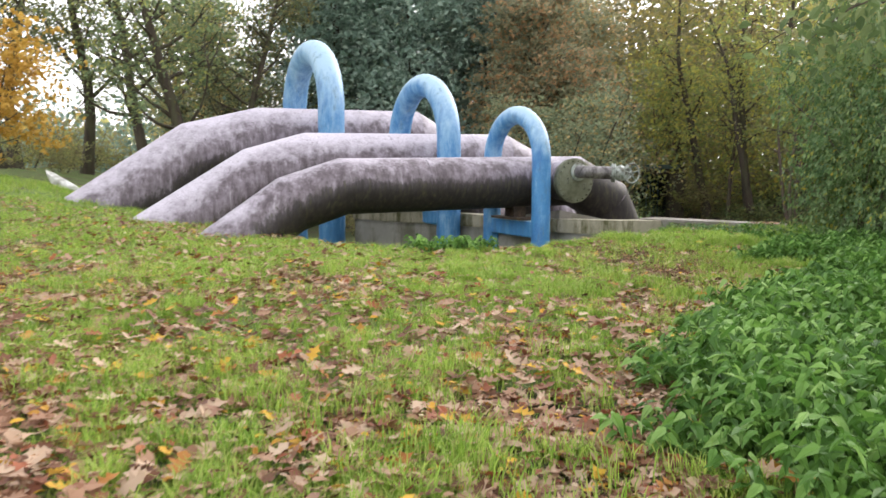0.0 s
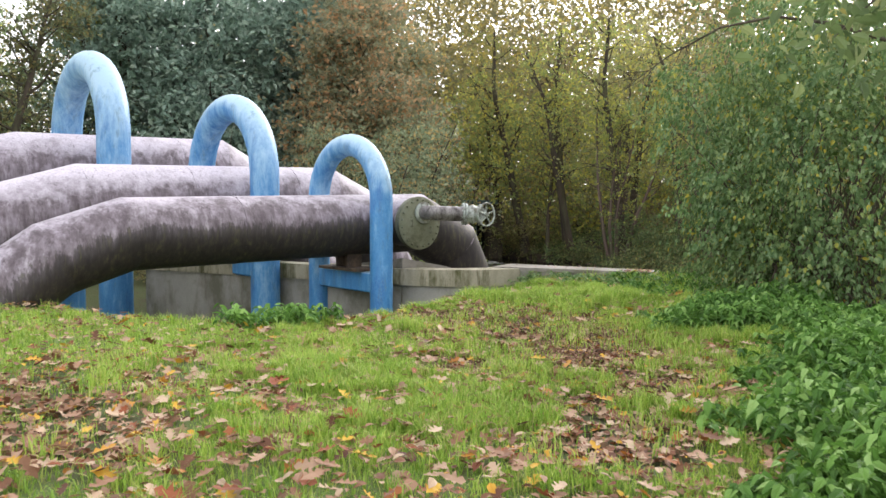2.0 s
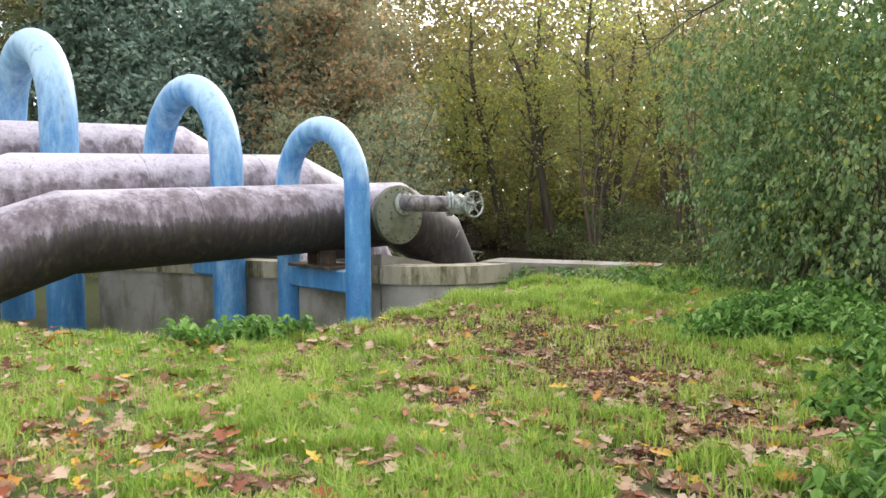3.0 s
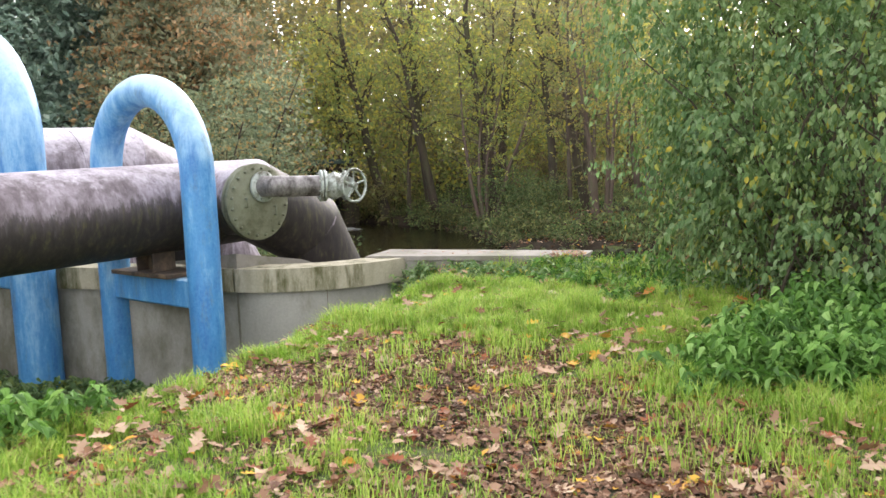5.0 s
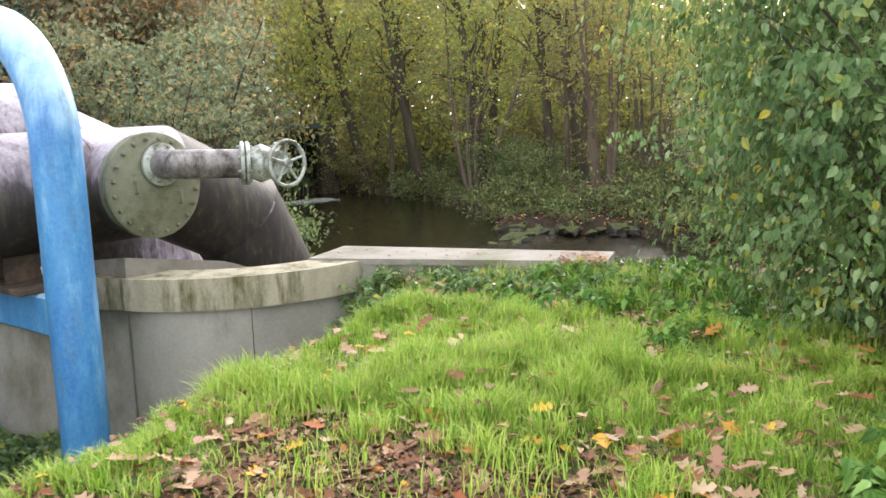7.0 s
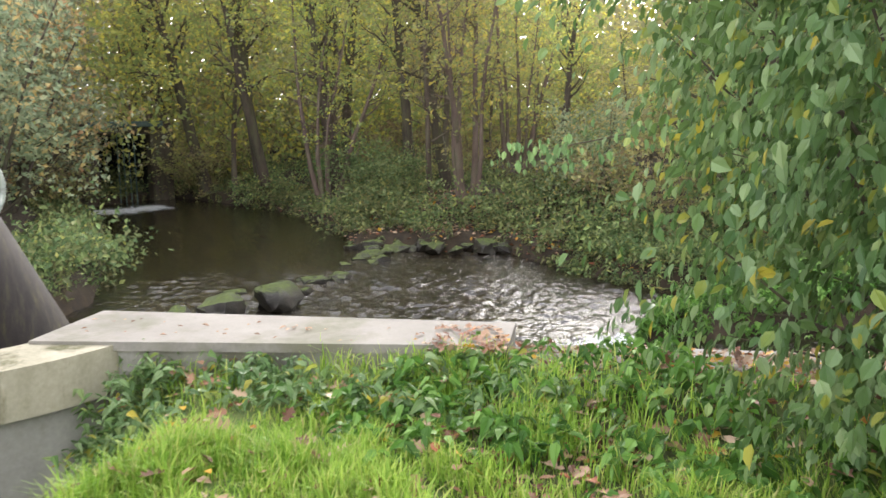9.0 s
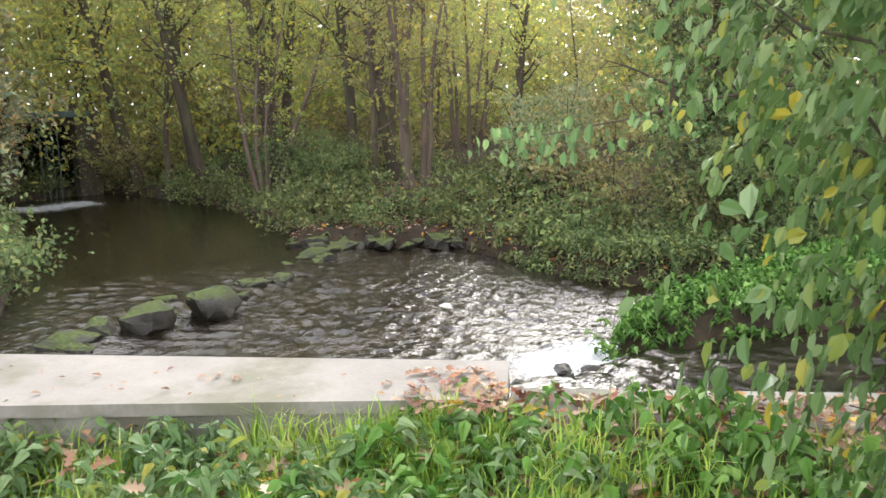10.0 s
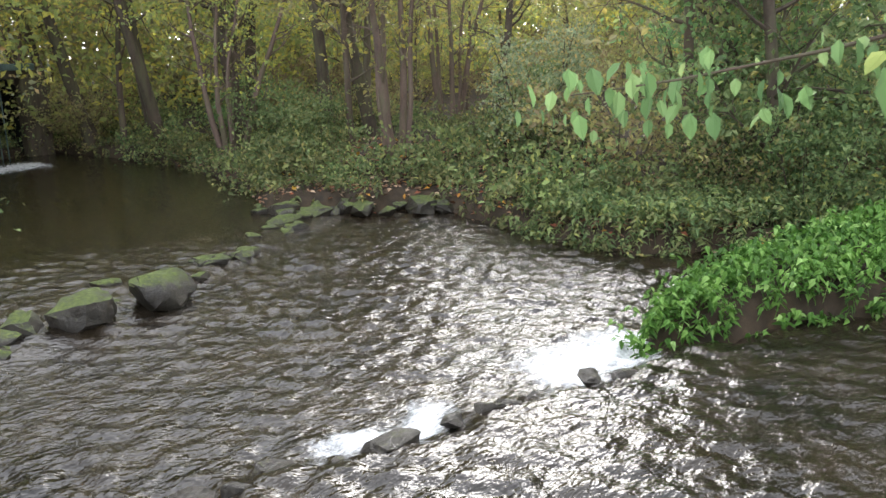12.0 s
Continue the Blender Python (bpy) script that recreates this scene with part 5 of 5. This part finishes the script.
def litter():
    rng = np.random.default_rng(42)
    n = 90000
    y = 2.0 + 16 * rng.uniform(0, 1, n) ** 1.3
    x = rng.uniform(-1, 1, n) * (2.6 + 0.55 * y) + 0.1 * y
    q = (x - 4.53) * W.x + (y - 17.45) * W.y
    edge = smooth_step(q, -0.75, -0.3) * (x > 6.1)
    keep = (q < 0.1) & (rng.uniform(0, 1, n) < 0.25 + 0.13 * (1 - smooth_step(y, 7, 11)) * (0.4 + 0.6 * smooth_step(-x, -1.5, 2)) + 0.9 * bare(x, y) ** 1.1 + edge) & (x < nettle_edge(y) + 0.8 + (y > 12) * 9) & ((q < -0.6) | (x > 6.2)) & (height(x, y) > -0.9)
    x, y = x[keep], y[keep]
    z = height(x, y) + 0.012 + rng.uniform(0.015, 0.1, len(x)) * (1 - bare(x, y))
    pts = np.stack([x, y, z], 1)
    up = np.tile(np.array([0, 0, 1.6]), (len(x), 1))
    cut = rng.uniform(0, 1, len(x)) < 0.4
    tagged(part("fallen_leaves", Build().leaves(pts[cut], 0.095, "oak", 0.0, 43, up[cut] * 0.6), LITTER, smooth=None), "dry brown and yellow fallen oak leaves on the grass", "fallen leaves", kind="stuff")
    tagged(part("fallen_leaves", Build().leaves(pts[~cut], 0.055, "broad", 0.0, 44, up[~cut]), LITTER, smooth=None), "small curled brown fallen leaves on the grass", "fallen leaves", kind="stuff")
    k = 60000
    fx, fy = rng.uniform(0.2, 5.0, k), rng.uniform(8.0, 13.4, k)
    some = rng.uniform(0, 1, k) < bare(fx, fy) ** 1.5
    fx, fy = fx[some], fy[some]
    crumbs = np.stack([fx, fy, height(fx, fy) + rng.uniform(0.004, 0.02, len(fx))], 1)
    tagged(part("leaf_litter", Build().leaves(crumbs, 0.042, "leaf", 0.0, 46, np.tile(np.array([0, 0, 1.3]), (len(fx), 1))), CRUMB, smooth=None), "crumbled brown leaf litter on bare soil", "leaf litter", kind="stuff")
    bx, by = rng.uniform(9, 26, 16000), rng.uniform(17, 40, 16000)
    d0 = stream_distance(bx, by)
    some = (d0 < -0.05) & (d0 > -3.5) & ((bx - 4.53) * W.x + (by - 17.45) * W.y > 9.5)
    bx, by = bx[some], by[some]
    tagged(part("fallen_leaves", Build().leaves(np.stack([bx, by, height(bx, by) + 0.04], 1), 0.13, "leaf", 0.0, 47, np.tile(np.array([0, 0, 1.0]), (len(bx), 1))), LITTER, smooth=None), "brown fallen leaves on the far bank", "fallen leaves", kind="stuff")
    heap = []
    for _ in range(1100):
        q = Vector((6.1, 15.8, 0)) + U * (3.4 * rng.uniform(0, 1) ** 0.8) - W * rng.uniform(0.0, 0.62)
        heap.append((q.x, q.y, 0.235 if (q - Vector((6.42, 15.5, 0))).dot(U) < 0 else rng.uniform(0.11, 0.15)))
    tagged(part("fallen_leaves", Build().leaves(heap, 0.056, "oak", 0.0, 48, np.tile(np.array([0, 0, 1.2]), (len(heap), 1))), LITTER, smooth=None), "drift of brown fallen leaves along the stream wall", "fallen leaves", kind="stuff")
    wx = rng.uniform(0, 1, 40)
    on_wall = [(4.5 + 1.9 * t - W.x * o, 17.35 - 1.82 * t - W.y * o, 0.235) for t, o in zip(wx, rng.uniform(0.08, 0.45, 40))]
    tagged(part("fallen_leaves", Build().leaves(on_wall, 0.04, "leaf", 0.0, 45, np.tile(np.array([0, 0, 3.0]), (40, 1))), LITTER, smooth=None), "scattered small dry leaves on the wall top", "fallen leaves", kind="stuff")


litter()


# ---- stones ----
def rock(x, y, z, size, seed, turn=0.0, label="moss-covered dark rock in the stream", stone=None):
    rng = np.random.default_rng(seed)
    bm = bmesh.new()
    for _ in range(15):
        v = rng.normal(size=3)
        v = np.sign(v) * np.abs(v / np.linalg.norm(v)) ** 0.75
        bm.verts.new(Vector(v * np.array(size) * rng.uniform(0.8, 1.05)))
    r = bmesh.ops.convex_hull(bm, input=list(bm.verts))
    bmesh.ops.delete(bm, geom=[q for q in r["geom_interior"] if isinstance(q, bmesh.types.BMVert)], context="VERTS")
    bmesh.ops.subdivide_edges(bm, edges=list(bm.edges), cuts=3, use_grid_fill=True, smooth=0.1)
    for q in bm.verts:
        q.co += q.co.normalized() * min(size) * (0.2 * noise.noise(q.co * 3 / max(size) + Vector((seed, 0, 0))) + 0.12 * noise.noise(q.co * 9 / max(size) + Vector((0, seed, 0))))
    me = bpy.data.meshes.new("rock")
    bm.to_mesh(me)
    bm.free()
    me.shade_smooth()
    me.set_sharp_from_angle(angle=radians(35))
    ob = part("rock", me, stone or ROCK)
    ob.matrix_basis = pose(x, y, z, 0, 0, turn)
    return tagged(ob, label, "rock", "rocks in the stream")


for k, (x, y, z, s, turn) in enumerate([(8.85, 24.75, -1.5, (0.52, 0.36, 0.34), 10), (7.75, 24.6, -1.5, (0.5, 0.34, 0.28), 40), (7.1, 24.7, -1.58, (0.4, 0.3, 0.25), 80), (6.6, 24.3, -1.6, (0.5, 0.3, 0.22), 20), (10.1, 26.2, -1.62, (0.3, 0.26, 0.2), 0),
                                          (10.7, 26.3, -1.6, (0.35, 0.25, 0.16), 60), (11.4, 27.0, -1.62, (0.32, 0.3, 0.17), 15), (12.1, 27.4, -1.62, (0.3, 0.2, 0.15), 80), (12.6, 28.2, -1.6, (0.5, 0.3, 0.2), 30), (13.4, 28.4, -1.58, (0.45, 0.35, 0.22), 10),
                                          (14.2, 28.0, -1.56, (0.5, 0.3, 0.22), 50), (13.0, 29.0, -1.5, (0.4, 0.3, 0.2), 10), (15.2, 27.3, -1.5, (0.4, 0.35, 0.25), 70), (8.4, 19.15, -1.47, (0.3, 0.16, 0.13), 20), (7.58, 19.41, -1.5, (0.17, 0.12, 0.08), 0),
                                          (10.45, 18.97, -1.47, (0.17, 0.12, 0.1), 40), (9.37, 19.12, -1.48, (0.22, 0.14, 0.11), 0), (6.9, 19.5, -1.52, (0.3, 0.18, 0.12), 30), (6.1, 19.9, -1.5, (0.25, 0.2, 0.12), 60), (8.5, 26.0, -1.6, (0.25, 0.2, 0.16), 0), (9.7, 25.6, -1.62, (0.2, 0.16, 0.12), 50), (5.9, 23.6, -1.6, (0.4, 0.3, 0.2), 50)]):
    rock(x, y, z - 0.07, s, 60 + k, turn, stone=WET_ROCK if y < 21 else None)


rs = np.random.default_rng(90)
for k in range(16):
    x = 6.3 + 4.6 * (k + rs.uniform(0.1, 0.9)) / 16
    g = rs.uniform(0.06, 0.14)
    rock(x, 19.17 - 0.14 * (x - 8.7) - 0.1 * math.sin(x * 3.1) - 0.07 * math.sin(x * 7.3) + rs.normal(0, 0.07), -1.56, (g * rs.uniform(1.1, 2.0), g, g * 0.75), 300 + k, rs.uniform(-40, 40), "dark wet stone at the edge of the rapids", WET_ROCK)
rs = np.random.default_rng(91)
for k in range(34):
    t = rs.uniform(0, 1)
    if k < 20:
        x, y, z = 6.2 + 6.6 * t, 23.6 + 4.3 * t + rs.normal(0, 0.25), -1.66
    else:
        x, y, z = 12.6 + 3.0 * t, 28.9 - 1.9 * t + rs.normal(0, 0.3), -1.58
    g = rs.uniform(0.08, 0.24)
    rock(x, y, z, (g * rs.uniform(1, 1.7), g, g * rs.uniform(0.5, 0.8)), 200 + k, rs.uniform(0, 180))


# Taken for the end of a fourth pipe; a reshaped rock stands in.
def pale_stub():
    x, y = -10.4, 22.6
    ob = rock(x, y, h1(x, y) + 0.16, (0.72, 0.2, 0.17), 99, 0, "white pipe end jutting from the grass, modelled as a rock")
    ob.matrix_basis = pose(x, y, h1(x, y) + 0.16, 0, 24, -12)
    ob.data.materials.clear()
    ob.data.materials.append(rough_mat("plain_white", lin("c9c8c2"), lin("e6e5e0"), 3, 0.7, 40, 0.3, 0.006, 0, lin("8f8f80")))
    ob["group"] = ""
    ob["category"] = "stone"


pale_stub()


# ---- culvert ----
def culvert():
    x, y = 11.3, 45.2
    ob = thing("culvert", (x, y, -1.7), "dark iron-barred culvert mouth in a concrete headwall", "culvert")
    face = pose(0, 0, 0, 0, 0, 12)
    head = Build()
    for q, s in (((-1.5, 0, 1.35), (0.9, 0.5, 3.1)), ((1.5, 0, 1.35), (0.9, 0.5, 3.1)), ((0, 0, 2.95), (3.9, 0.5, 0.5))):
        head.box(s, face @ Matrix.Translation(q))
    part("headwall", head, BARK, ob)
    part("tunnel", Build().tube([face @ Vector((0, 0.1, 1.4)), face @ Vector((0, 5, 1.4))], 1.5, 24, caps=False), DARK, ob)
    # Added dark disc so that no sky shows through the open tunnel.
    part("sky_stop", Build().tube([face @ Vector((0, 3.6, 1.4)), face @ Vector((0, 3.8, 1.4))], 1.55, 24), DARK, ob)
    for k in range(4):
        part("bar", Build().tube([face @ Vector((-0.35 + 0.22 * k, -0.3, -0.2)), face @ Vector((-0.35 + 0.22 * k, -0.3, 2.7))], 0.022, 8), IRON, ob, "pale green iron bar")
    part("beam", Build().box((3.0, 0.2, 0.22), face @ Matrix.Translation((0, -0.35, 3.1))), IRON, ob)


culvert()
